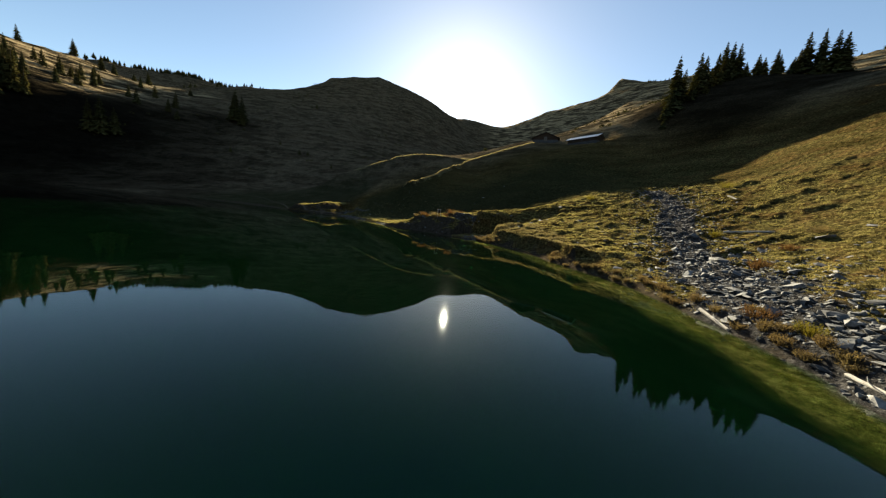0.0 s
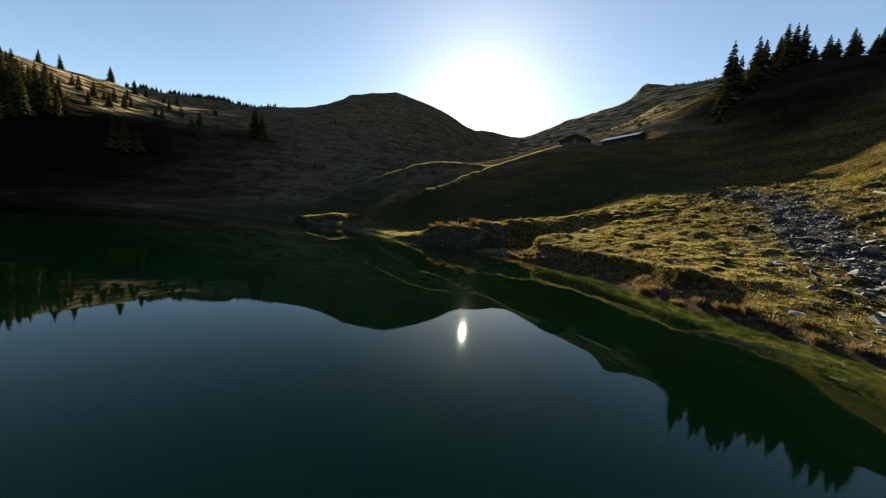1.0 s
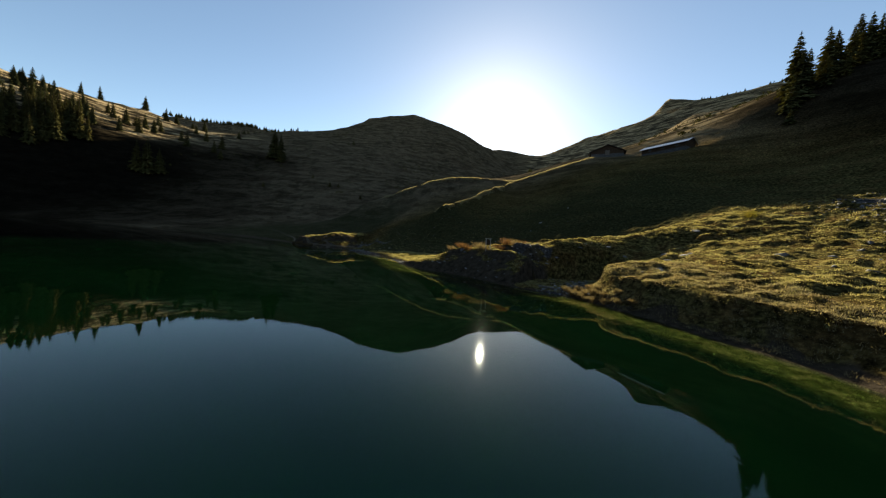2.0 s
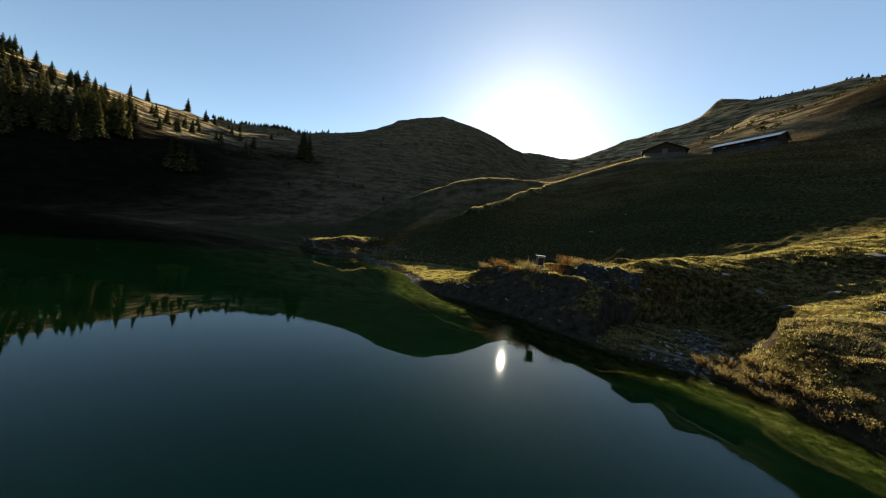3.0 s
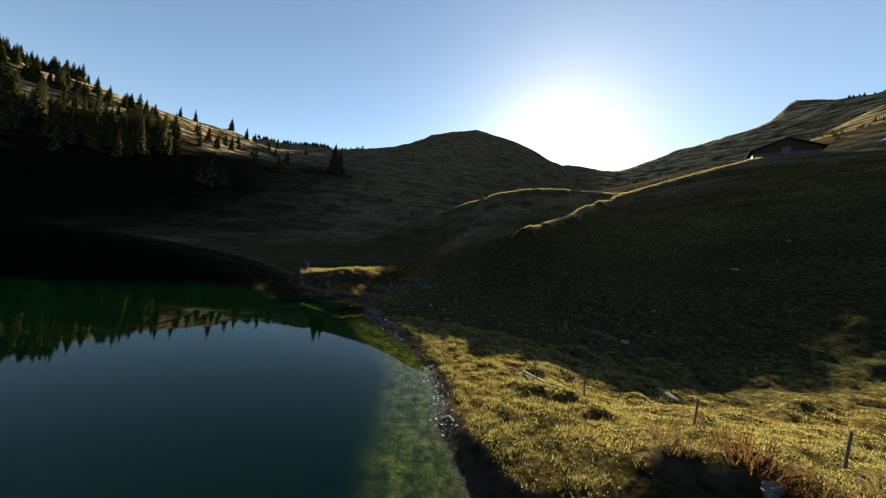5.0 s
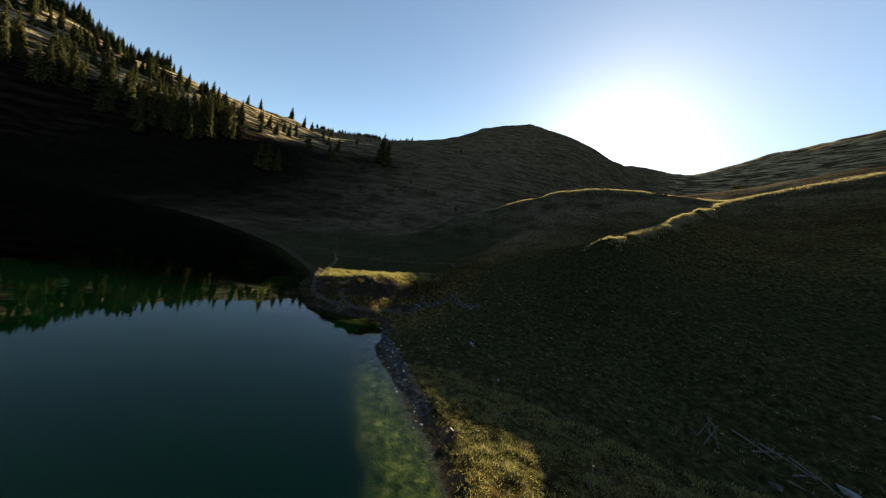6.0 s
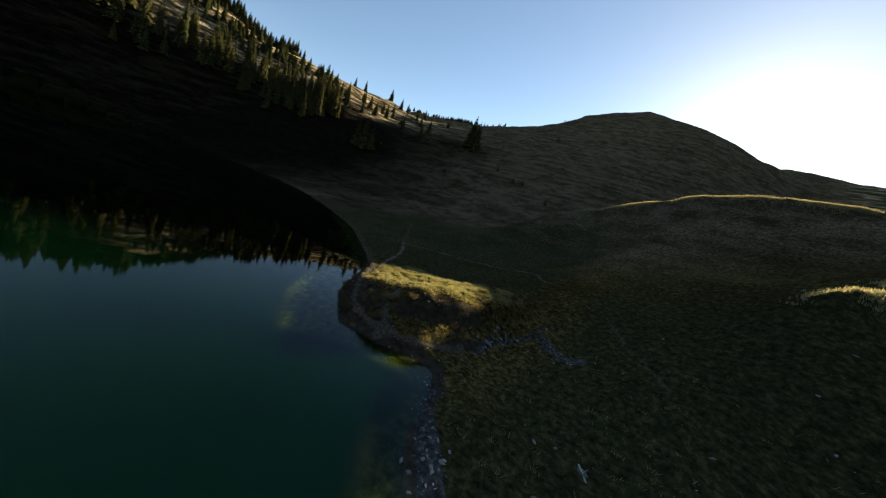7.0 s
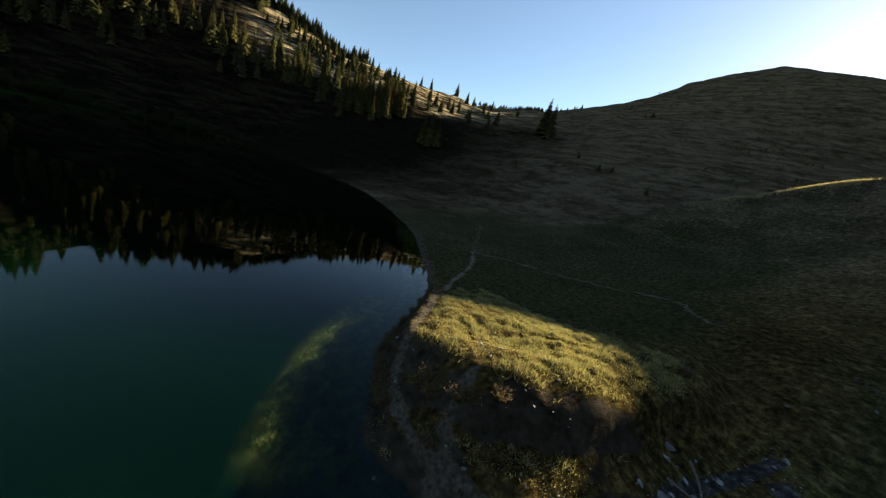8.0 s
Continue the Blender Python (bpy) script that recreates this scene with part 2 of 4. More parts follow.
BEYOND = [(-520, 300, 95), (-530, 420, 110), (-560, 200, 95), (-580, 60, 110), (-510, 570, 165), (-480, 650, 180), (-900, 200, 90), (-1000, 900, 100), (-300, 1300, 60), (300, 1400, 90), (900, 1000, 220), (900, 100, 240), (600, -600, 160), (-100, -400, 60),
    (-500, -300, 110), (-900, -700, 120), (0, -1200, 150), (2500, 2500, 100), (-2500, 2500, 60), (-2500, -2500, 100), (2500, -2500, 100)]


def curve_through(points, per=6, closed=False):
    """A Catmull-Rom line through the points."""
    p = np.array(points, float)
    n, out = len(p), []
    for i in range(n if closed else n - 1):
        a, b, c, d = (p[(i + k) % n] if closed else p[min(max(i + k, 0), n - 1)] for k in (-1, 0, 1, 2))
        for s in np.linspace(0, 1, per, endpoint=False):
            out.append(0.5 * (2 * b + (c - a) * s + (2 * a - 5 * b + 4 * c - d) * s * s + (3 * b - 3 * c + d - a) * s**3))
    return np.array(out)


SHORE = curve_through(SHORE_EAST + SHORE_WEST, 5, True)


def line_distance(x, y, line, closed=False):
    """The distance of each (x, y) from a line."""
    best = np.full(x.shape, 1e9)
    ends = list(zip(line, np.roll(line, -1, 0))) if closed else list(zip(line[:-1], line[1:]))
    for a, b in ends:
        d = b[:2] - a[:2]
        s = np.clip(((x - a[0]) * d[0] + (y - a[1]) * d[1]) / (d @ d + 1e-9), 0, 1)
        best = np.minimum(best, (x - a[0] - s * d[0]) ** 2 + (y - a[1] - s * d[1]) ** 2)
    return np.sqrt(best)


def shore_distance(x, y):
    """Metres from the shoreline: over land plus, over the lake minus."""
    inside = np.zeros(x.shape, bool)
    for a, b in zip(SHORE, np.roll(SHORE, -1, 0)):
        cross = (a[1] > y) != (b[1] > y)
        inside ^= cross & (x < (b[0] - a[0]) * (y - a[1]) / (b[1] - a[1] + 1e-12) + a[0])
    d = line_distance(x, y, SHORE, True)
    return np.where(inside, -d, d)


def fbm(x, y, size, octaves=4, seed=0):
    """Smooth value noise, about -1 to 1, of that size in metres."""
    total, amp, norm = np.zeros(np.shape(x)), 1.0, 0.0
    for o in range(octaves):
        u, v = np.asarray(x) / size + 17.3 * seed + 5.1 * o, np.asarray(y) / size - 9.7 * seed + 3.3 * o
        i, j = np.floor(u).astype(np.int64), np.floor(v).astype(np.int64)
        f, g = u - i, v - j
        f, g = f * f * (3 - 2 * f), g * g * (3 - 2 * g)

        def h(a, b):
            k = (a * 374761393 + b * 668265263 + seed * 69069) & 0x7FFFFFFF
            k = ((k ^ (k >> 13)) * 1274126177) & 0x7FFFFFFF
            return ((k ^ (k >> 16)) & 0xFFFF) / 32767.5 - 1

        total += amp * ((h(i, j) * (1 - f) + h(i + 1, j) * f) * (1 - g) + (h(i, j + 1) * (1 - f) + h(i + 1, j + 1) * f) * g)
        norm, amp, size = norm + amp, amp * 0.5, size * 0.5
    return total / norm


def smooth(v, lo, hi):
    s = np.clip((v - lo) / (hi - lo), 0, 1)
    return s * s * (3 - 2 * s)


FORMS = np.array(CREST_WEST + CREST_NORTH + FAR_RIDGE + SLOPE_WEST + VALLEY + KNOLL + KNOLL_FACE + SHORE_LAND + BANK_TOP + HOLLOW + HOLLOW_RIM + PROMONTORY + SLOPE_EAST + HILL_EAST + BEYOND
    + [(x, y, 0.3) for x, y in SHORE_EAST + SHORE_WEST] + [(-300, 0, -6), (-240, 60, -6), (-100, 0, -8), (-30, 40, -6), (-60, 70, -6), (-180, 40, -6), (-120, -90, -6), (-20, -60, -6), (0, 20, -5)], float)
SOFT = 3.0


def kernel(dx, dy):
    return np.sqrt(dx * dx + dy * dy + SOFT * SOFT)


def fit_forms():
    n = len(FORMS)
    a = np.zeros((n + 3, n + 3))
    a[:n, :n] = kernel(FORMS[:, None, 0] - FORMS[None, :, 0], FORMS[:, None, 1] - FORMS[None, :, 1])
    a[:n, n:] = np.c_[np.ones(n), FORMS[:, :2]]
    a[n:, :n] = a[:n, n:].T
    return np.linalg.solve(a, np.r_[FORMS[:, 2], 0, 0, 0])


WEIGHTS = fit_forms()


def lie(x, y):
    """The broad height of the land."""
    z = WEIGHTS[-3] + WEIGHTS[-2] * x + WEIGHTS[-1] * y
    for (px, py, _), w in zip(FORMS, WEIGHTS):
        z = z + w * kernel(x - px, y - py)
    return z


RIM_LOW = curve_through([(-16.6, 120.5), (-12, 127.5), (-7.3, 134), (0.4, 148.5), (10.6, 167.5)], 5)
RIM_HIGH = curve_through([(-54, 172.5), (-43, 172.7), (-29.5, 173.4), (-14.6, 173.4), (-1.2, 172), (11.5, 172.8), (30, 170), (45, 168)], 5)
GULLY = curve_through([(-39, 121), (-36.5, 114), (-36, 107), (-36.3, 102), (-35.8, 97)], 5)


PATH_RIM = curve_through([(-57, 106.6), (-53.2, 102.9), (-50.2, 99.9), (-47.9, 97.9)], 4)
SCARP = curve_through([(-48.5, 98.2), (-45.5, 98.4), (-43, 99.6), (-40.8, 102.8), (-39.7, 106), (-39, 109.5), (-36.5, 114)], 4)


SHELF = curve_through([(-57, 99.5), (-51, 95.8), (-47, 93.2), (-44.5, 91)], 4)


STEP = curve_through([(-3.4, 73.9), (-0.8, 73.1), (1.2, 72.1), (3.0, 70.7), (5.0, 69.9), (7.5, 70.1), (10.5, 71.6), (14, 73.6)], 4)


BANK_EDGE = curve_through([(20.5, 35.8), (17.9, 37.4), (17.0, 40.2), (16.8, 43.0), (16.0, 45.6), (14.6, 48.6), (12.9, 51.8), (11.4, 54.8), (10.4, 57.3), (10.2, 59.2), (11.4, 61), (14.4, 62.8), (18, 64.4)], 4)


def beyond(x, y, line):
    """Metres from a line, plus to its left and minus to its right as one goes along it."""
    best, sign = np.full(x.shape, 1e9), np.ones(x.shape)
    for a, b in zip(line[:-1], line[1:]):
        d = b - a
        s = np.clip(((x - a[0]) * d[0] + (y - a[1]) * d[1]) / (d @ d + 1e-9), 0, 1)
        r = (x - a[0] - s * d[0]) ** 2 + (y - a[1] - s * d[1]) ** 2
        near = r < best
        best = np.where(near, r, best)
        sign = np.where(near, np.where(d[0] * (y - a[1]) - d[1] * (x - a[0]) > 0, 1.0, -1.0), sign)
    return np.sqrt(best) * sign


def bank_face(x, y):
    """1 on the steep face of the bank under its brow, 0 elsewhere."""
    edge = beyond(x + 0.4 * fbm(x, y, 1.8, 3, 94), y + 0.4 * fbm(x, y, 1.8, 3, 95), BANK_EDGE)
    return smooth(edge, 0.0, 0.5) * (1 - smooth(edge, 4.5, 6)) * smooth(y, 36, 38) * (1 - smooth(y, 48.5, 52))


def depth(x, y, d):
    """A nominal depth of the lake, d metres from the shore, chiefly for the bed's colour: a shelf, then a steep drop.
    """
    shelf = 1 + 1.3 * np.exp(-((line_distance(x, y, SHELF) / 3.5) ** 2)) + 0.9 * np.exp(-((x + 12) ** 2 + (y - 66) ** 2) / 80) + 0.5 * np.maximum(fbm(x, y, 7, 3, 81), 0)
    # The cove's shade is put in as nominal depth, which darkens its bed.
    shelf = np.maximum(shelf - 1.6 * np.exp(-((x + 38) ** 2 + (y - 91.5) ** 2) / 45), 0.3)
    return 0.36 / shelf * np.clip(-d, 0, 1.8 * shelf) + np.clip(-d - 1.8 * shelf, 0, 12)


def height(x, y, full=False):
    """The height of the ground; full: also the distance from the shore."""
    x, y = np.asarray(x, float), np.asarray(y, float)
    d = shore_distance(x, y) + 0.5 * fbm(x, y, 3.0, 3, 2)
    far = np.hypot(x + 10, y - 70)
    z = lie(x, y)
    z = z + smooth(d, 2, 12) * (0.22 * fbm(x, y, 5, 4, 3) + smooth(far, 90, 240) * (0.9 * fbm(x, y, 26, 6, 4) + smooth(far, 130, 260) * (1.6 * fbm(x + 0.7 * y, y * 1.5, 15, 4, 15) + 1.3 * np.abs(fbm(x + y, y * 1.8, 24, 3, 18)))) + smooth(far, 250, 600) * 7 * fbm(x, y, 130, 5, 5))
    wx, wy = x + 1.6 * fbm(x, y, 7, 3, 61), y + 1.6 * fbm(x, y, 7, 3, 62)
    ragged = 0.35 + 1.1 * smooth(fbm(x, y, 9, 3, 63), -0.5, 0.6)
    z = z + ragged * (1.0 * np.exp(-((line_distance(wx, wy, RIM_LOW) / 1.3) ** 2)) + 0.55 * np.exp(-((line_distance(wx, wy, RIM_HIGH) / 2.6) ** 2)))
    z = z - 0.7 * np.exp(-((line_distance(x, y, GULLY) / 1.3) ** 2))
    z = z + 0.45 * np.exp(-((line_distance(x, y, PATH_RIM) / 0.55) ** 2))
    side = x - np.interp(y, SCARP[:, 1], SCARP[:, 0])
    side = np.where(y < SCARP[0, 1], 1.0, side)
    drop = line_distance(x, y, SCARP)
    cut = smooth(side, 0, 0.5) * smooth(9 - drop, 0, 4) * smooth(115 - y, 0, 6) * smooth(x + 48.5, 0, 1.5) * smooth(-33 - x, 0, 3)
    z = z + cut * (np.minimum(z, 4.1 - 1.7 * smooth(drop, 0.4, 1.7) - 0.5 * np.maximum(drop - 0.4, 0)) - z)
    below = np.where((x > -3.6) & (x < 14), np.interp(x, STEP[:, 0], STEP[:, 1]) - y, -1.0)
    reach = np.where(below > 0, line_distance(x, y, STEP), 0.0)
    z = z - smooth(x, -1.2, 0.8) * (1 - smooth(x, 9, 13)) * (1.15 * smooth(reach, 0.0, 0.7) * (1 - smooth(reach, 1.9, 3.3)) - 0.2 * np.exp(-(((reach - 3.7) / 0.6) ** 2)))
    edge = beyond(x + 0.5 * fbm(x, y, 2.5, 3, 91), y + 0.5 * fbm(x, y, 2.5, 3, 92), BANK_EDGE)
    here = smooth(y, 36, 38.5) * (1 - smooth(x, 14, 17.5) * smooth(y, 60, 62)) * (np.abs(edge) < 9)
    brow = 2.5 + 0.25 * fbm(x, y, 6, 2, 93)
    z = z + here * smooth(edge, -2.6, -0.6) * (1 - smooth(edge, -0.2, 0.3)) * np.maximum(brow - z, 0)
    z = z + here * smooth(edge, -0.1, 0.4) * np.minimum(np.maximum(brow - 0.6 * smooth(edge, 0, 0.5) - 0.85 * edge, 0.30) - z, 0)
    rough = smooth(d, 1.5, 6) * (1 - smooth(np.hypot(x - 25, y - 50), 45, 70))
    z = z + rough * 0.5 * np.maximum(fbm(x, y * 1.5, 1.7, 3, 28), 0) + rough * 0.75 * np.maximum(fbm(x, y * 1.3, 3.2, 3, 8), 0) ** 1.3
    z = z + smooth(d, 0.3, 2.0) * (1 - smooth(far, 60, 90)) * (0.16 * fbm(x, y, 1.0, 3, 6) + 0.28 * np.abs(fbm(x, y, 1.9, 3, 16)))
    land = np.maximum(z, 0.25 + 0.01 * np.clip(d, 0, 60))
    land = -0.05 + (land + 0.05) * smooth(d, -0.2, 1.5)
    bed = -0.05 - 0.45 * (1 - np.exp(-depth(x, y, d))) + 0.07 * fbm(x, y, 2.0, 3, 7) * smooth(-d, 0.2, 3)
    z = np.where(d > -0.2, land, np.minimum(bed, -0.05))
    return (z, d) if full else z


def steps(lo, hi, fine, reach, growth):
    """Grid lines: even from lo to hi, and wider and wider out to the reach."""
    mid = list(np.arange(lo, hi + 1e-6, fine))
    up, down, s = [], [], fine
    while (up[-1] if up else hi) < reach:
        s *= growth if s < 17 else 1.3
        up.append((up[-1] if up else hi) + s)
    s = fine
    while (down[-1] if down else lo) > -reach:
        s *= growth if s < 17 else 1.3
        down.append((down[-1] if down else lo) - s)
    return np.array(down[::-1] + mid + up)


def grid_mesh(name, xs, ys, z):
    nx, ny = len(xs), len(ys)
    gx, gy = np.meshgrid(xs, ys)
    me = bpy.data.meshes.new(name)
    me.vertices.add(nx * ny)
    me.vertices.foreach_set("co", np.stack([gx, gy, z], -1).ravel())
    i = (np.arange(ny - 1)[:, None] * nx + np.arange(nx - 1)[None]).ravel()
    me.loops.add(4 * len(i))
    me.polygons.add(len(i))
    me.loops.foreach_set("vertex_index", np.stack([i, i + 1, i + nx + 1, i + nx], -1).ravel())
    me.polygons.foreach_set("loop_start", np.arange(len(i)) * 4)
    me.polygons.foreach_set("use_smooth", np.ones(len(i), bool))
    me.update(calc_edges=True)
    return me


XS, YS = steps(-62, 64, 0.36, 3200, 1.024), steps(8, 120, 0.36, 3200, 1.024)
GX, GY = np.meshgrid(XS, YS)
GZ, GD = height(GX, GY, True)
ground_mesh = grid_mesh("ground", XS, YS, GZ)


def mark(name, values):
    ground_mesh.attributes.new(name, "FLOAT", "POINT").data.foreach_set("value", np.asarray(values, np.float32).ravel())


slope_y, slope_x = np.gradient(GZ, YS, XS)
steep = np.hypot(slope_x, slope_y)
near = 1 - smooth(np.hypot(GX, GY - 60), 90, 160)
mark("earth", near * smooth(steep + 0.25 * fbm(GX, GY, 2, 3, 9) - 0.10 * smooth(GX, 3, 6) - 1.5 * smooth(GX, 7.6, 8.8) * (1 - smooth(GY, 60, 62)) * smooth(GD, 0.7, 1.3), 0.46, 0.88) * smooth(GD, -0.5, 0.2) * (1 - smooth(GD, 7, 11))
    + near * smooth(GD, -0.4, 0.0) * (1 - smooth(GD + 0.9 * fbm(GX, GY, 1.6, 3, 19), 0.7, 1.5))
    + 0.5 * bank_face(GX, GY) * smooth(fbm(GX, GY, 1.5, 3, 96), -0.3, 0.3))
scree = curve_through([(19.5, 8), (20.5, 14), (23, 21), (26.5, 28), (31, 36), (37, 47), (44, 57), (49, 68), (51, 77)], 4)
scree_d = line_distance(GX, GY, scree)
GRAVEL = [curve_through(p, 4) for p in ([(-35.2, 97), (-33, 94.3), (-30.3, 92), (-27, 89.3), (-24, 87)], [(-19.5, 81.8), (-17.4, 78.3), (-15.6, 75)], [(11, 68), (9.5, 64.5), (7.5, 61), (5, 59)],
    [(2.5, 70.5), (4.5, 71), (7, 70)], [(-34, 112), (-36, 107.5), (-36.2, 103)], [(-33.5, 110.5), (-31, 109.5), (-29, 110)])]
gravel = np.zeros(GX.shape)
for line, wide in zip(GRAVEL, (0.6, 0.5, 1.0, 0.8, 0.35, 0.5)):
    gravel = np.maximum(gravel, smooth(wide * 1.4 - line_distance(GX, GY, line), 0, wide))
shale = np.maximum(smooth(5.0 - scree_d * (0.8 + 0.02 * np.clip(GY - 20, 0, 60)) + 2.5 * fbm(GX, GY, 5, 3, 10), 0, 4), gravel)
mark("shale", shale)
PATHS = [curve_through(p, 5) for p in ([(-62, 113), (-57, 107.5), (-52.3, 103), (-48.9, 99.3), (-46.6, 97.3), (-43.5, 96.6), (-40.5, 97.4), (-38, 99.8), (-36.8, 103)],
    [(-95, 146), (-80, 132), (-72, 124.6), (-66.6, 127.6), (-57.6, 130), (-50.5, 132), (-45, 132), (-42, 128), (-38.6, 123.7)],
    [(-38.6, 123.7), (-33.6, 121.3), (-31.9, 119.2), (-29, 115.5), (-26, 111.5), (-23, 107.5), (-18, 103.5), (-10, 99)],
    [(-72, 124), (-66, 119), (-61, 112)], [(-43.6, 99.8), (-42.6, 97.8), (-41, 96.4)])]
path = np.zeros(GX.shape)
for line, wide in zip(PATHS, (0.19, 0.20, 0.16, 0.17, 0.30)):
    path = np.maximum(path, (0.45 if line is PATHS[2] else 0.7 if line is PATHS[1] else 1.0) * smooth(wide * 2 + 0.25 * fbm(GX, GY, 1.5, 3, 12) - line_distance(GX, GY, line), 0, wide * 1.5))
mark("path", path)
# Painted shade of the western slope, plus dark scrub under the east brow.
mark("scrub_shade", 0.95 * np.maximum(smooth(110 - GY + 12 * fbm(GX, GY, 30, 3, 55), 0, 40) * smooth(-GX, 300, 330), smooth(-GX - 95 - 0.2 * np.abs(GY - 120) + 40 * fbm(GX, GY, 50, 4, 13), 0, 130) * (1 - smooth(GZ + 10 * fbm(GX, GY, 25, 3, 14), 62, 84)))
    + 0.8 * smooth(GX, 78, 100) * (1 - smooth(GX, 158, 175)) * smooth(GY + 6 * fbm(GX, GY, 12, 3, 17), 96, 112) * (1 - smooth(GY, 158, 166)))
# Darkened turf: the shaded face of the knoll, then the valley floor behind.
mark("meadow_shade", smooth(GY + 5 * fbm(GX, GY, 9, 3, 71), 84, 92) * smooth(GX, -36, -30) * (1 - 0.6 * smooth(GX + 8 * fbm(GX, GY, 14, 3, 72), 40, 75)) * (1 - smooth(GX, 78, 95)) * (1 - 0.6 * smooth(GY, 118, 140)) * (1 - smooth(GY, 150, 168))
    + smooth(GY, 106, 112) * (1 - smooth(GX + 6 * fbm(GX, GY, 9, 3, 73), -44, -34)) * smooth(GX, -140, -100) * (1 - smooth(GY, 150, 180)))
# Slopes that carry the painted sunlit streaks: west, then behind the barn.
mark("ledge_light", np.maximum(smooth(-GX + 15 * fbm(GX, GY, 40, 3, 74), 275, 310) * (1 - smooth(GY, 330, 420)), 0.8 * smooth(GX, 55, 90) * smooth(GY + 15 * fbm(GX, GY, 40, 3, 75), 150, 185)))
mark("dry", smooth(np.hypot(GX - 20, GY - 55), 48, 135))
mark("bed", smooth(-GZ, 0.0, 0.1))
# Bed painted dark green by nominal depth, for the light lost in water.
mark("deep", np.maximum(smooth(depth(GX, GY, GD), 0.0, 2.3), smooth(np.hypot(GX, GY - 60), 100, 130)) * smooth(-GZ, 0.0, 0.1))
ground = tagged(new("ground", ground_mesh), "grassy alpine slopes with bare earth banks round a lake", "ground", kind="structure")
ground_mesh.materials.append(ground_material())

water_me = bpy.data.meshes.new("water")
water_me.from_pydata([(-400, -200, 0), (60, -200, 0), (60, 150, 0), (-400, 150, 0)], [], [(0, 1, 2, 3)])
water_me.materials.append(water_material())
water = tagged(new("water", water_me), "calm dark green mountain lake mirroring the slopes", "lake", kind="structure")
water.visible_shadow = False


# ---- building blocks ----
def part(name, bm, material, parent=None, label=""):
    """Links a bmesh as one mesh object under a thing or a part."""
    me = bpy.data.meshes.new(name)
    bm.to_mesh(me)
    bm.free()
    me.materials.append(material)
    ob = new(name, me)
    ob.parent = parent
    if label:
        tagged(ob, label)
    return ob


def base(name, x, y, z, turn=0.0, label="", category="", group=""):
    """An Empty at a thing's base."""
    ob = new(name)
    ob.matrix_basis = pose(x, y, z, 0, 0, turn)
    return tagged(ob, label, category, group)


def ground_at(x, y):
    return float(height(np.array([x]), np.array([y]))[0])


def box(bm, lo, hi, bevel=0.0):
    made = bmesh.ops.create_cube(bm, size=1.0)["verts"]
    lo, hi = Vector(lo), Vector(hi)
    for v in made:
        v.co = Vector([lo[k] + (v.co[k] + 0.5) * (hi[k] - lo[k]) for k in range(3)])
    if bevel:
        bmesh.ops.bevel(bm, geom=list({e for v in made for e in v.link_edges}), offset=bevel, segments=1, affect="EDGES")
    return made


def rod(bm, a, b, r0, r1=None, sides=8, rough=0.0):
    """A tapered round bar from a to b."""
    a, b = Vector(a), Vector(b)
    r1 = r0 if r1 is None else r1
    turn = (b - a).to_track_quat("Z", "Y").to_matrix()
    rings = []
    n = 4 if rough else 1
    for k in range(n + 1):
        s = k / n
        mid = a.lerp(b, s) + Vector((random.uniform(-1, 1), random.uniform(-1, 1), 0)) * rough
        r = r0 + (r1 - r0) * s
        rings.append([bm.verts.new(mid + turn @ Vector((math.cos(q) * r, math.sin(q) * r, 0))) for q in (2 * math.pi * i / sides for i in range(sides))])
    for low, high in zip(rings, rings[1:]):
        for i in range(sides):
            bm.faces.new((low[i], low[(i + 1) % sides], high[(i + 1) % sides], high[i]))
    bm.faces.new(rings[0][::-1])
    bm.faces.new(rings[-1])


def bark_material():
    m = Mat("spruce_bark")
    n = m.noise(6.0, 6, 0.6, (1, 1, 0.25))
    m.bump(n, 0.8, 0.05)
    return m.done(m.ramp(n, (0.3, (0.03, 0.022, 0.016)), (0.7, (0.11, 0.085, 0.065))))


def needle_material(name, dark, light):
    m = Mat(name)
    own = m.add("ShaderNodeObjectInfo").outputs["Random"]
    isl = m.add("ShaderNodeNewGeometry").outputs["Random Per Island"]
    c = m.mix(isl, dark, light)
    c = m.mix(m.math("MULTIPLY", own, 0.5), c, tuple(0.5 * (a + b) * f for a, b, f in zip(dark, light, (1.5, 1.15, 0.7))))
    m.done(c, 0.9, 0.0)
    leaf = m.add("ShaderNodeBsdfTranslucent")
    m.link(m.mix(1.0, c, (1.5, 1.5, 0.7), "MULTIPLY"), leaf.inputs["Color"])
    mixed = m.add("ShaderNodeMixShader", Fac=0.06)
    m.link(m.bsdf.outputs[0], mixed.inputs[1])
    m.link(leaf.outputs[0], mixed.inputs[2])
    m.link(mixed.outputs[0], m.out.inputs["Surface"])
    return m.m


BARK = bark_material()
NEEDLES = needle_material("spruce_needles", (0.013, 0.016, 0.007), (0.080, 0.076, 0.030))


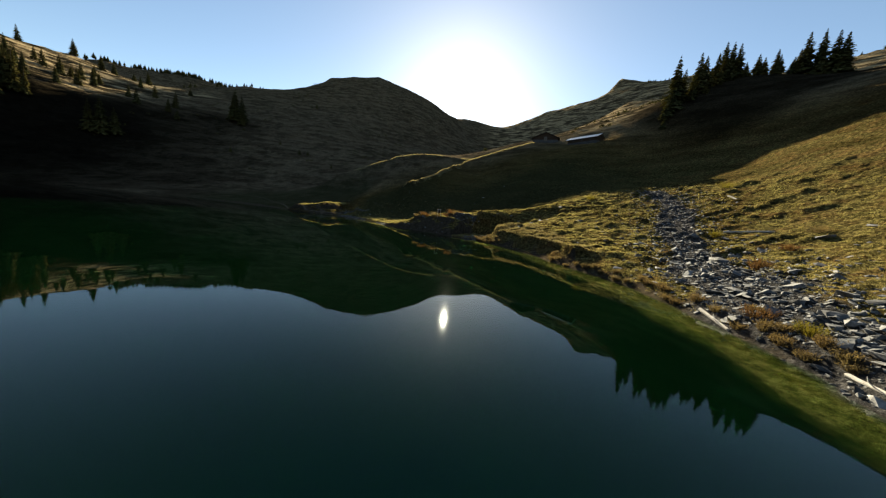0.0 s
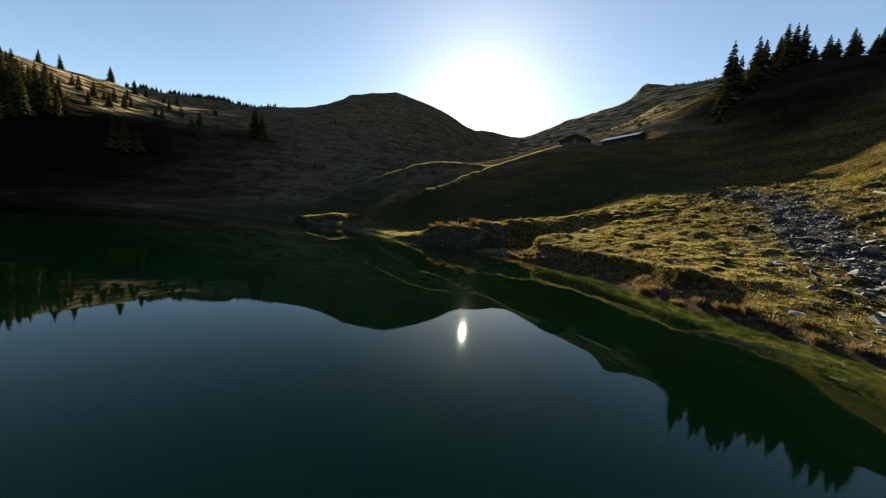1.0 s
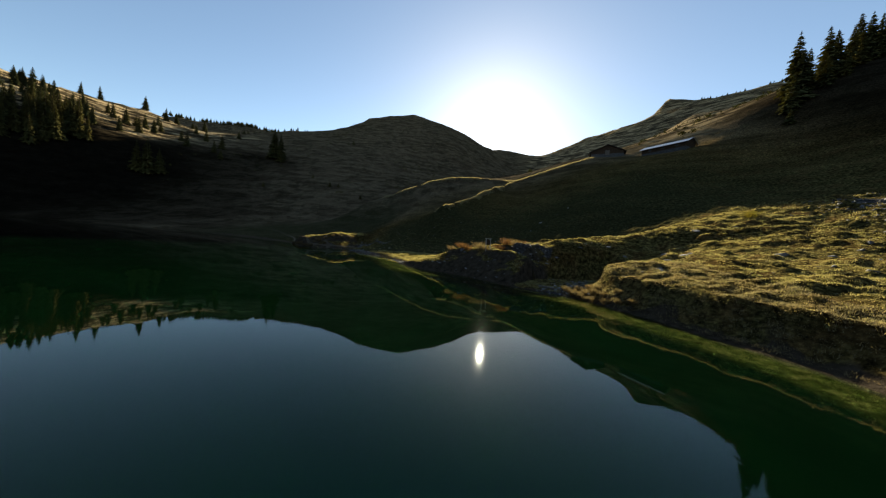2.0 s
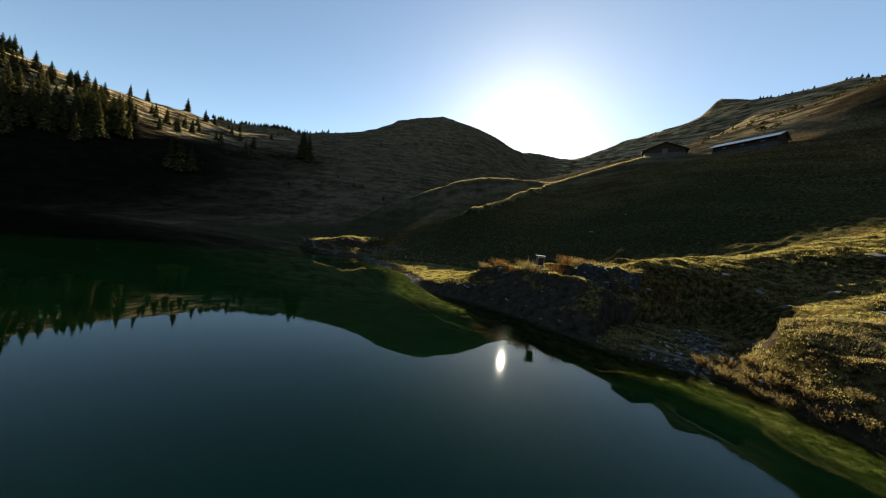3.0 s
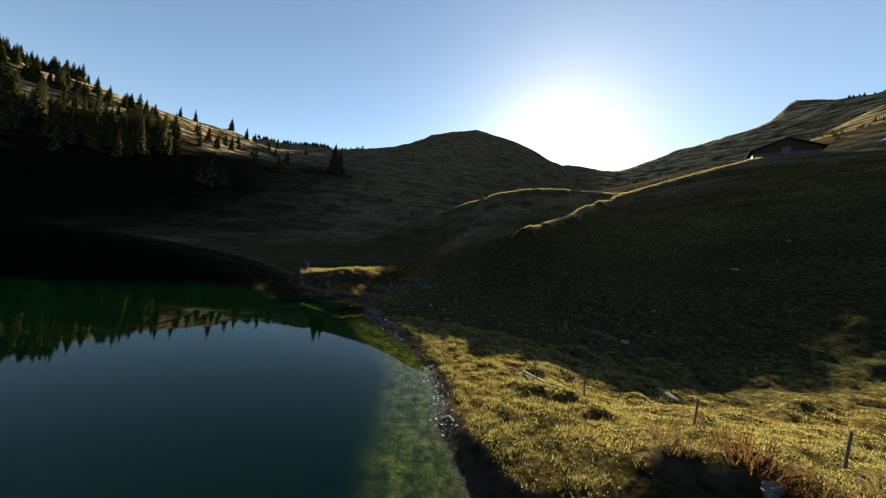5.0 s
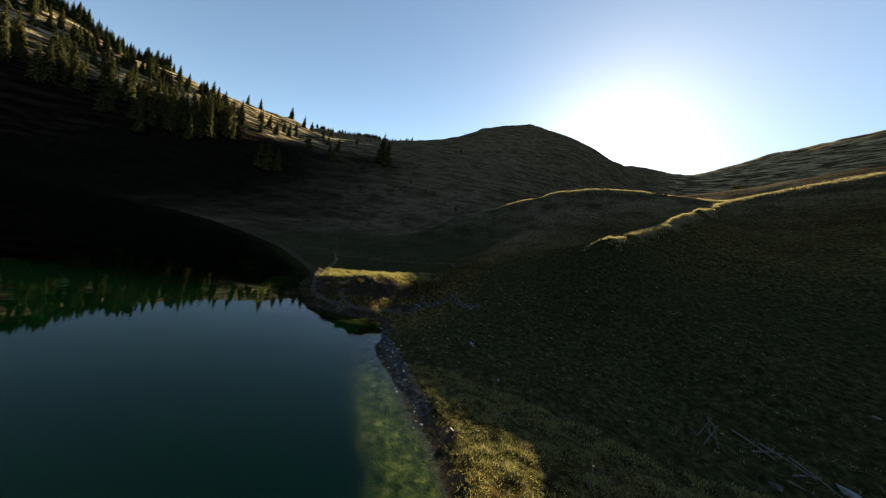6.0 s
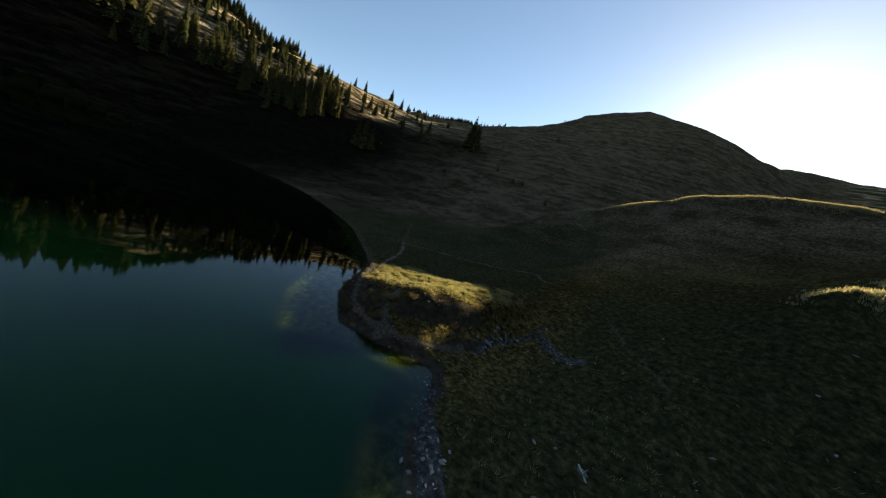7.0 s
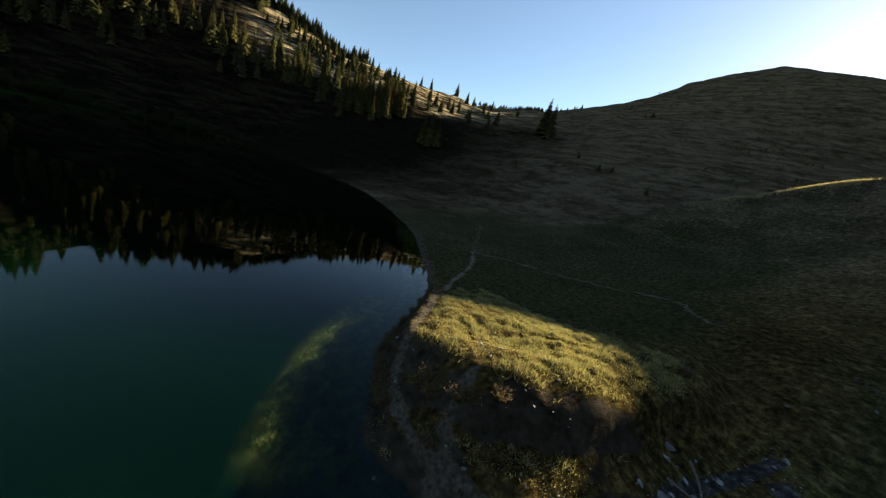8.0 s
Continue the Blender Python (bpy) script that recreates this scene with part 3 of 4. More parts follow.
def spruce(name, tall, wide, seed, whorls=22):
    """A spruce: tapered trunk, whorls of drooping boughs hung with small sprays."""
    rng = random.Random(seed)
    thing = base(name, 0, 0, -500, 0, "dark green spruce with drooping boughs on the slope", "spruce tree", "spruces on the slopes")
    bm = bmesh.new()
    rod(bm, (0, 0, -0.6), (0, 0, tall * 0.96), tall * 0.017, 0.02, 7)
    part("trunk", bm, BARK, thing)
    bm = bmesh.new()
    for w in range(whorls):
        s = (w + rng.random() * 0.6) / whorls
        z0 = tall * (0.06 + 0.92 * s)
        reach = wide * (1 - s) ** 0.8 * (0.75 + 0.45 * rng.random()) + 0.12
        boughs = 9 if s < 0.6 else 6
        for k in range(boughs):
            q = 2 * math.pi * (k + rng.random() * 0.8) / boughs
            r = reach * rng.uniform(0.6, 1.15)
            out, side = Vector((math.cos(q), math.sin(q), 0)), Vector((-math.sin(q), math.cos(q), 0))
            droop = rng.uniform(0.25, 0.55) * r * (1 - 0.6 * s)
            root = Vector((0, 0, z0))
            mid = root + out * r * 0.55 + Vector((0, 0, -0.25 * droop))
            tip = root + out * r + Vector((0, 0, -droop + 0.12 * r))
            wd = 0.22 * r + 0.10
            a, b = bm.verts.new(root), bm.verts.new(mid + side * wd)
            c, d = bm.verts.new(tip), bm.verts.new(mid - side * wd)
            e = bm.verts.new(mid + Vector((0, 0, 0.14 * r)))
            for f in ((a, b, e), (b, c, e), (c, d, e), (d, a, e)):
                bm.faces.new(f)
            for hang in (0.45, 0.7, 0.92):
                p = root.lerp(tip, hang) + Vector((0, 0, 0.05 * r))
                h = (0.30 + 0.25 * rng.random()) * (0.35 + 0.30 * r)
                sx = side * (0.16 * r + 0.08)
                bm.faces.new([bm.verts.new(p - sx), bm.verts.new(p + sx), bm.verts.new(p + out * 0.1 * r - Vector((0, 0, h)) + sx * rng.uniform(-0.5, 0.5))])
    top = bm.verts.new((0, 0, tall))
    for k in range(3):
        q = k * 2.1
        bm.faces.new((top, bm.verts.new((0.16 * math.cos(q), 0.16 * math.sin(q), tall * 0.93)), bm.verts.new((0.16 * math.cos(q + 2.1), 0.16 * math.sin(q + 2.1), tall * 0.93))))
    part("crown", bm, NEEDLES, thing)
    return thing


KINDS = [spruce("spruce", 20, 4.1, 1, 34), spruce("spruce", 17, 3.8, 2, 30), spruce("spruce", 13, 3.0, 3, 24), spruce("spruce", 8, 2.2, 4, 18)]
TALL = (20, 17, 13, 8)
used = [False] * 4


FAR = []


def plant_far(x, y, tall, rng):
    """Notes a spruce for the joined far wood."""
    FAR.append((x, y, tall, rng.uniform(0, 6.28), rng.randrange(4) if y < 520 and x < 380 else 3, rng.uniform(0.9, 1.15)))


def far_wood():
    zs = height(np.array([f[0] for f in FAR]), np.array([f[1] for f in FAR]))
    me = bpy.data.meshes.new("far_wood")
    verts, faces, slots, n = [], [], [], 0
    shapes = []
    for k in KINDS:
        for child in sorted(k.children, key=lambda c: c.name.startswith("crown")):
            co = np.empty(len(child.data.vertices) * 3)
            child.data.vertices.foreach_get("co", co)
            shapes.append((co.reshape(-1, 3), [tuple(p.vertices) for p in child.data.polygons]))
    for (x, y, tall, turn, kind, wide), z in zip(FAR, zs):
        kind = min(kind, 3) if tall < 12 else kind % 3
        s = tall / TALL[kind]
        c, d = math.cos(turn), math.sin(turn)
        for slot in (0, 1):
            co, fs = shapes[2 * kind + slot]
            v = np.stack([(co[:, 0] * c - co[:, 1] * d) * s * wide + x, (co[:, 0] * d + co[:, 1] * c) * s * wide + y, co[:, 2] * s + z - 0.2], -1)
            verts.append(v)
            faces += [tuple(i + n for i in f) for f in fs]
            slots += [slot] * len(fs)
            n += len(v)
    me.from_pydata(np.concatenate(verts).tolist(), [], faces)
    me.materials.append(BARK)
    me.materials.append(NEEDLES)
    me.polygons.foreach_set("material_index", slots)
    return tagged(new("far_wood", me), "far dark spruces along the crests and upper slopes", "wood", kind="stuff")


def plant(x, y, tall, rng, label="", group="", slim=1.0):
    kind = min(range(4), key=lambda k: abs(TALL[k] - tall) + rng.random() * 3)
    s = tall / TALL[kind]
    m = pose(x, y, ground_at(x, y) - 0.15, rng.uniform(-2, 2), rng.uniform(-2, 2), rng.uniform(0, 360)) @ Matrix.Diagonal((s * slim * rng.uniform(0.9, 1.15), s * slim * rng.uniform(0.9, 1.15), s, 1))
    if used[kind]:
        ob = copy_thing(KINDS[kind], pose(0, 0, 0))
    else:
        ob, used[kind] = KINDS[kind], True
    ob.matrix_basis = m
    return tagged(ob, label, "", group)


rng = random.Random(7)
# the tall group on the eastern brow
for x, y, tall in ((98.4, 142.3, 22), (96.5, 139, 17), (102, 143, 14), (110.5, 146, 17.5), (113.5, 146.5, 15), (107, 143, 11), (121.4, 150, 14.5), (128.5, 154.5, 18.5), (131.2, 154.4, 18), (135.4, 155.2, 16.5),
        (126, 152, 12), (142, 151.9, 10), (143.5, 150.5, 8), (146.3, 147.9, 11.5), (147.5, 147, 9), (149.5, 143.1, 7.5), (151.2, 140.2, 18), (150.6, 142, 11), (153.0, 136, 19), (154.4, 132.5, 18), (155.6, 130.6, 16.5), (156, 132, 12),
        (92, 136, 9), (94, 137.5, 12), (89, 132, 5), (104, 139, 10), (116, 146, 9), (120, 146, 8), (152, 135, 12), (128, 149, 8), (136, 151, 7), (110, 140, 6), (147, 141, 6)):
    plant(x, y, tall, rng, "tall dark spruce on the brow of the shaded hill", "spruces on the eastern brow")
# the wood on the western slope: dense along its lower edge, thin towards the crest
edge = curve_through([(-291, 197), (-300, 182), (-325, 150), (-355, 112), (-378, 70), (-402, 15), (-415, -40), (-400, -95)], 12)
for k in range(270):
    p = edge[rng.randrange(len(edge))]
    clump = float(fbm(np.array([p[0]]), np.array([p[1]]), 22, 2, 52)[0])
    if rng.random() > 0.62 + 1.0 * clump :
        continue
    up = rng.gauss(0, 8)
    plant(p[0] - up * 0.85 + rng.gauss(0, 3), p[1] + up * 0.5 + rng.gauss(0, 4), rng.uniform(16, 31) * (1 - 0.012 * abs(up)), rng, "tall olive-green spruce in the wood on the western slope", "spruces of the western wood", 0.8)
for k in range(150):
    p = edge[rng.randrange(len(edge))]
    x, y = p[0] - rng.uniform(12, 80), p[1] + rng.uniform(0, 45)
    if x > -428 and fbm(np.array([x]), np.array([y]), 28, 2, 53)[0] > 0.05:
        plant_far(x, y, rng.uniform(7, 17), rng)
for cx, cy in ((-386, 171), (-376, 195), (-361, 219), (-400, 150), (-412, 120)):
    for k in range(9 if cy < 210 else 5):
        plant_far(cx + rng.gauss(0, 8), cy + rng.gauss(0, 8), rng.uniform(8, 17), rng)
# the dense dark wood that closes the slope to the south
for k in range(190):
    x, y = rng.uniform(-468, -395), rng.uniform(-90, 105)
    if x + 430 < 0.12 * (105 - y) and fbm(np.array([x]), np.array([y]), 30, 2, 54)[0] > -0.35:
        plant_far(x, y, rng.uniform(15, 27), rng)
# along the western crest and the far saddle
crest = curve_through(CREST_WEST[:8], 14)
for p in [q for q in crest for _ in range(4)]:
    clump = float(fbm(np.array([p[0]]), np.array([p[1]]), 30, 2, 50)[0])
    if rng.random() < (0.95 + 0.7 * clump if p[1] < 215 else 0.22 + 0.3 * clump):
        plant_far(p[0] + rng.uniform(-6, 4), p[1] + rng.uniform(-5, 5), rng.uniform(8, 18) if p[1] < 215 else rng.uniform(5, 13), rng)
for x, y, tall in ((-275, 262, 14), (-255, 270, 12), (-262, 285, 15), (-290, 270, 11), (-310, 250, 14), (-330, 262, 10), (-240, 262, 10), (-296, 300, 13), (-330, 320, 12), (-355, 300, 11),
        (-300, 345, 9), (-219, 300, 27), (-214, 296, 31), (-209, 299, 26), (-205, 293, 17), (-404, 269, 12.5), (-404, 284, 14.5), (-402, 323, 17), (-374, 323, 16), (-347, 345, 14), (-323, 272, 15), (-328, 253, 16), (-335, 227, 9),
        (-340, 252, 14.5), (-337, 275, 15.5), (-342, 293, 11.5), (-372, 333, 12.5), (-360, 342, 8.5), (-355, 258, 11), (-289, 198, 11), (-306, 202, 12), (-241, 206, 26), (-246, 203, 22), (-236, 210, 19), (-185, 408, 7), (-190, 404, 5), (-150, 262, 4), (-124, 244, 5), (-118, 246, 4), (-170, 230, 5), (-90, 225, 4)):
    plant(x, y, tall, rng, "lone dark spruce on the shaded slope", "lone spruces")
ridge = curve_through([(-438, 491, 0), (-410, 522, 0), (-382, 553, 0), (-340, 575, 0), (-303, 592, 0)], 9)
for p in ridge:
    plant_far(p[0] + rng.uniform(-8, 8), p[1] + rng.uniform(-6, 6), rng.uniform(4, 9), rng)
for p in [q for q in curve_through([(x, y, 0) for x, y, _ in FAR_RIDGE], 12) for _ in range(3)]:
    plant_far(p[0] + rng.uniform(-14, 14), p[1] + rng.uniform(-14, 14), rng.uniform(6, 11), rng)
for p in [q for q in curve_through([(450, 350, 0), (505, 375, 0), (560, 400, 0)], 12) for _ in range(3)]:
    plant_far(p[0] + rng.uniform(-16, 16), p[1] + rng.uniform(-16, 16), rng.uniform(7, 12), rng)

for p in curve_through([(405, 650, 0), (440, 580, 0), (480, 490, 0), (520, 430, 0)], 12):
    plant_far(p[0] - 25 + rng.uniform(-10, 10), p[1] + rng.uniform(-10, 10), rng.uniform(3, 7), rng)
far_wood()
for k in range(12):
    x, y = rng.uniform(-390, -240), rng.uniform(-60, 190)
    if 18 < ground_at(x, y) < 62:
        plant(x, y, rng.uniform(12, 24), rng, "dark spruce on the steep shaded slope over the lake", "spruces of the steep slope")


# ---- stone, wood and plants near the shore ----
def stone_material(name, dark, mid, light):
    m = Mat(name)
    own = m.add("ShaderNodeObjectInfo").outputs["Random"]
    isl = m.add("ShaderNodeNewGeometry").outputs["Random Per Island"]
    n = m.noise(2.5, 7, 0.65)
    c = m.ramp(n, (0.3, dark), (0.52, mid), (0.75, light))
    tone = m.math("ADD", 0.55, m.math("MULTIPLY", m.math("FRACT", m.math("ADD", own, isl)), 0.9))
    grey = m.add("ShaderNodeCombineXYZ")
    for k in range(3):
        m.link(tone, grey.inputs[k])
    c = m.mix(1.0, c, grey.outputs[0], "MULTIPLY")
    m.bump(m.math("ADD", m.noise(7.0, 6), m.math("MULTIPLY", m.noise(1.5, 4, 0.6, (1, 1, 9)), 0.7)), 0.5, 0.04)
    return m.done(c, 0.75, 0.35)


def wood_material(name, dark, light):
    m = Mat(name)
    n = m.noise(4.0, 7, 0.65, (1, 1, 6))
    m.bump(n, 0.5, 0.02)
    return m.done(m.ramp(n, (0.3, dark), (0.7, light)), 0.9, 0.05)


def leaf_material(name, *colours):
    """Thin leaves that let light through; each blade takes one of the colours."""
    m = Mat(name)
    isl = m.add("ShaderNodeNewGeometry").outputs["Random Per Island"]
    c = m.ramp(isl, *[(k / (len(colours) - 1), col) for k, col in enumerate(colours)])
    patch = m.noise(0.5, 4)
    c = m.mix(m.mask(patch, 0.35, 0.65), c, m.mix(1.0, c, (1.08, 0.96, 0.9), "MULTIPLY"))
    m.done(c, 0.8, 0.05)
    leaf = m.add("ShaderNodeBsdfTranslucent")
    m.link(m.mix(1.0, c, (1.15, 1.1, 0.7), "MULTIPLY"), leaf.inputs["Color"])
    mixed = m.add("ShaderNodeMixShader", Fac=0.5)
    m.link(m.bsdf.outputs[0], mixed.inputs[1])
    m.link(leaf.outputs[0], mixed.inputs[2])
    m.link(mixed.outputs[0], m.out.inputs["Surface"])
    return m.m


SLATE = stone_material("grey_slate", (0.026, 0.025, 0.025), (0.078, 0.076, 0.073), (0.19, 0.184, 0.176))
PALE = stone_material("pale_limestone", (0.07, 0.068, 0.064), (0.15, 0.144, 0.136), (0.29, 0.278, 0.26))
DRIFT = wood_material("bleached_driftwood", (0.20, 0.18, 0.155), (0.52, 0.48, 0.42))
OLDWOOD = wood_material("grey_weathered_timber", (0.055, 0.045, 0.036), (0.17, 0.145, 0.12))
DARKWOOD = wood_material("sun_browned_timber", (0.020, 0.013, 0.009), (0.075, 0.048, 0.030))
TURF_BLADES = leaf_material("grass_blades", (0.085, 0.086, 0.032), (0.19, 0.182, 0.074), (0.275, 0.25, 0.112), (0.37, 0.32, 0.175), (0.145, 0.15, 0.054))
DRY_BLADES = leaf_material("dry_grass_blades", (0.07, 0.06, 0.036), (0.16, 0.138, 0.085), (0.25, 0.215, 0.14), (0.11, 0.098, 0.056))
STRAW = leaf_material("dry_straw", (0.06, 0.046, 0.026), (0.15, 0.118, 0.068), (0.095, 0.070, 0.038))
RUST = leaf_material("rust_brown_twigs", (0.040, 0.025, 0.013), (0.115, 0.062, 0.029), (0.075, 0.045, 0.026))
YELLOW = leaf_material("yellow_green_leaves", (0.065, 0.068, 0.014), (0.14, 0.125, 0.024), (0.10, 0.08, 0.018))


def slab_mesh(name, seed, flat):
    """A broken stone: the hull of some points, chipped and flattened."""
    r = random.Random(seed)
    bm = bmesh.new()
    for k in range(13):
        q, u = r.uniform(0, 2 * math.pi), r.uniform(-1, 1)
        w = math.sqrt(1 - u * u) * r.uniform(0.75, 1.1)
        bm.verts.new((0.62 * w * math.cos(q), 0.42 * w * math.sin(q), max(-0.8, min(0.8, 1.5 * u)) * flat * r.uniform(0.8, 1.0)))
    hull = bmesh.ops.convex_hull(bm, input=bm.verts)
    bmesh.ops.delete(bm, geom=[v for v in hull["geom_interior"] if isinstance(v, bmesh.types.BMVert)], context="VERTS")
    bmesh.ops.recalc_face_normals(bm, faces=bm.faces)
    me = bpy.data.meshes.new(name)
    bm.to_mesh(me)
    bm.free()
    return me


SLABS = [slab_mesh("rock", k, 0.13 + 0.045 * (k % 5)) for k in range(10)]
LIGHT_SLABS = [m.copy() for m in SLABS]
for m in SLABS:
    m.materials.append(SLATE)
for m in LIGHT_SLABS:
    m.materials.append(PALE)


def rock(x, y, size, rng, pale=False, group="stones of the scree", label="", tilt=16, sink=0.12):
    ob = new("rock", (LIGHT_SLABS if pale else SLABS)[rng.randrange(10)])
    ob.matrix_basis = pose(x, y, ground_at(x, y) + size * (0.16 - sink), rng.gauss(0, tilt), rng.gauss(0, tilt), rng.uniform(0, 360)) @ Matrix.Diagonal((size, size * rng.uniform(0.7, 1.2), size * rng.uniform(0.7, 1.2), 1))
    return tagged(ob, label or ("pale limestone block lying in the turf" if pale else "grey broken slate slab lying in the scree"), "rock", group)


def scatter(name, points, sizes, meshes, rng, label, category, sink=0.1):
    """Many small stones in one mesh."""
    verts, faces, n = [], [], 0
    shapes = []
    for me in meshes:
        co = np.empty(len(me.vertices) * 3)
        me.vertices.foreach_get("co", co)
        shapes.append((co.reshape(-1, 3), [tuple(p.vertices) for p in me.polygons]))
    zs = height(points[:, 0], points[:, 1])
    for (x, y), z, size in zip(points, zs, sizes):
        co, fs = shapes[rng.randrange(len(shapes))]
        turn = np.array(Euler((rng.gauss(0, 0.35), rng.gauss(0, 0.35), rng.uniform(0, 6.28))).to_matrix())
        verts.append((co * size) @ turn.T + (x, y, z + size * (0.15 - sink)))
        faces += [tuple(i + n for i in f) for f in fs]
        n += len(co)
    me = bpy.data.meshes.new(name)
    me.from_pydata(np.concatenate(verts).tolist(), [], faces)
    me.materials.append(meshes[0].materials[0])
    return tagged(new(name, me), label, category, kind="stuff")


rng = random.Random(21)
# large slabs of the scree, nearest first
for x, y, size in ((31.9, 33.9, 2.3), (33, 35, 1.8), (30.8, 33, 1.5), (26.6, 30.6, 1.3), (22.6, 20.6, 1.5), (23.4, 20.2, 1.2), (22.7, 21.5, 1.1), (34.7, 39.4, 1.4), (30.3, 25, 1.2), (22.5, 17, 1.1), (41.6, 32.2, 1.6),
        (24.5, 23, 1.3), (21.5, 15.2, 1.0), (20.8, 13.2, 0.9), (28.5, 28.5, 1.2), (36.5, 43, 1.3)):
    rock(x, y, size, rng, label="large grey slate slab in the scree above the shore")
placed = 16
while placed < 275:
    p = scree[rng.randrange(len(scree) // 2 + 4)]
    x, y = p[0] + rng.gauss(0, 2.6) + max(0, rng.gauss(0, 2.6)) * (p[1] < 36), p[1] + rng.gauss(0, 2.5)
    if float(shore_distance(np.array([x]), np.array([y]))[0]) < 0.6:
        continue
    rock(x, y, 0.42 + 0.95 * rng.random() ** 1.8, rng, rng.random() < 0.2, label="")
    placed += 1
pts, sizes = [], []
while len(pts) < 6500:
    k = rng.random()
    p = scree[rng.randrange(len(scree))]
    w = 2.9 if p[1] < 45 else 3.6
    x, y = p[0] + rng.gauss(0, w) + max(0, rng.gauss(0, 3.5)) * (p[1] < 36), p[1] + rng.gauss(0, 2.5)
    pts.append((x, y))
    sizes.append(0.12 + 0.42 * rng.random() ** 2.2)
pts, sizes = np.array(pts), np.array(sizes)
keep = shore_distance(pts[:, 0], pts[:, 1]) > 0.1
scatter("scree_stones", pts[keep], sizes[keep], SLABS, rng, "loose grey slate rubble running down the slope", "stones")
pts, sizes = [], []
for line, wide, n in zip(GRAVEL, (0.5, 0.3, 1.2, 0.9, 0.5, 0.8), (160, 420, 420, 130, 90, 70)):
    for k in range(n):
        p = line[rng.randrange(len(line))]
        pts.append((p[0] + rng.gauss(0, wide), p[1] + rng.gauss(0, wide)))
        sizes.append((0.05 if wide < 0.4 else 0.07) + (0.16 if wide < 0.4 else 0.30) * rng.random() ** 3)
for k in range(300):
    pts.append((rng.uniform(-36, 20), rng.uniform(86, 118)) if k < 220 else (rng.uniform(4, 46), rng.uniform(36, 78)))
    sizes.append(0.08 + 0.30 * rng.random() ** 4)
for k in range(80):
    pts.append((rng.uniform(-7, 5), rng.uniform(63.5, 69.5)))
    sizes.append(0.06 + 0.24 * rng.random() ** 3)
for k in range(420):
    pts.append((rng.uniform(-50, -34), rng.uniform(93, 103)) if k < 280 else (rng.uniform(-8, 10), rng.uniform(57, 68)))
    sizes.append(0.05 + 0.20 * rng.random() ** 3)
pts, sizes = np.array(pts), np.array(sizes)
keep = shore_distance(pts[:, 0], pts[:, 1]) > -0.6
scatter("shore_stones", pts[keep], sizes[keep], LIGHT_SLABS, rng, "pale stones strewn along the bank and the stream", "stones")
# single blocks in the turf
for x, y, size, pale in ((20.1, 32.5, 1.5, True), (-3.2, 84.6, 1.0, True), (3.8, 73.5, 1.3, True), (5, 73, 0.9, True), (2.6, 72.8, 0.8, True), (16.6, 83.6, 0.9, True), (-3.4, 94.8, 1.1, True), (-6.8, 93.4, 0.7, False),
        (13.7, 112.8, 1.2, True), (22, 118, 0.9, True), (-8.0, 70.6, 0.55, True), (-8.6, 70.4, 0.6, True), (-9.1, 70.7, 0.5, False), (-9.8, 71.1, 0.5, True), (-7.6, 70.9, 0.7, False), (-5.4, 72.2, 1.2, True), (-5.0, 71.4, 0.9, False), (-6.0, 68.4, 0.5, True), (-4.6, 67.9, 0.6, True), (-35.6, 107.4, 0.9, True), (-36.3, 105.6, 0.8, True),
        (16.9, 10.3, 0.95, True), (17.6, 9.6, 0.9, False), (17.9, 12.6, 0.9, False), (44.6, 30.9, 1.2, False), (-25.6, 98.3, 0.7, True), (4.5, 60.4, 0.6, True), (-37.2, 108.6, 0.7, False)):
    rock(x, y, size, rng, pale, "blocks in the turf", "pale limestone block half sunk in the turf" if pale else "dark grey block half sunk in the turf", 8, 0.2)
for k in range(34):
    p = STEP[rng.randrange(7, len(STEP) - 5)]
    rock(p[0] + rng.gauss(-0.2, 0.35), p[1] - rng.uniform(0.2, 1.3), 0.25 + 0.45 * rng.random() ** 2, rng, True, "blocks of the rocky step", "pale limestone outcrop in the face of the shaded step", 14, 0.2)
for k in range(46):
    x, y = rng.uniform(8, 36), rng.uniform(40, 76)
    if float(line_distance(np.array([x]), np.array([y]), scree)[0]) > 5 and float(shore_distance(np.array([x]), np.array([y]))[0]) > 3:
        rock(x, y, rng.uniform(0.5, 1.3), rng, False, "boulders of the hummocky turf", "dark grey boulder sunk in the hummocky turf", 10, 0.16)


def tube(bm, pts, radii, sides=9):
    """One round skin along the points."""
    rings = []
    for k, (p, r) in enumerate(zip(pts, radii)):
        way = (pts[min(k + 1, len(pts) - 1)] - pts[max(k - 1, 0)]).normalized()
        turn = way.to_track_quat("Z", "Y").to_matrix()
        rings.append([bm.verts.new(p + turn @ Vector((math.cos(q) * r, math.sin(q) * r, 0)) * random.uniform(0.9, 1.1)) for q in (2 * math.pi * i / sides for i in range(sides))])
    for low, high in zip(rings, rings[1:]):
        for i in range(sides):
            bm.faces.new((low[i], low[(i + 1) % sides], high[(i + 1) % sides], high[i]))
    bm.faces.new(rings[0][::-1])
    bm.faces.new(rings[-1])


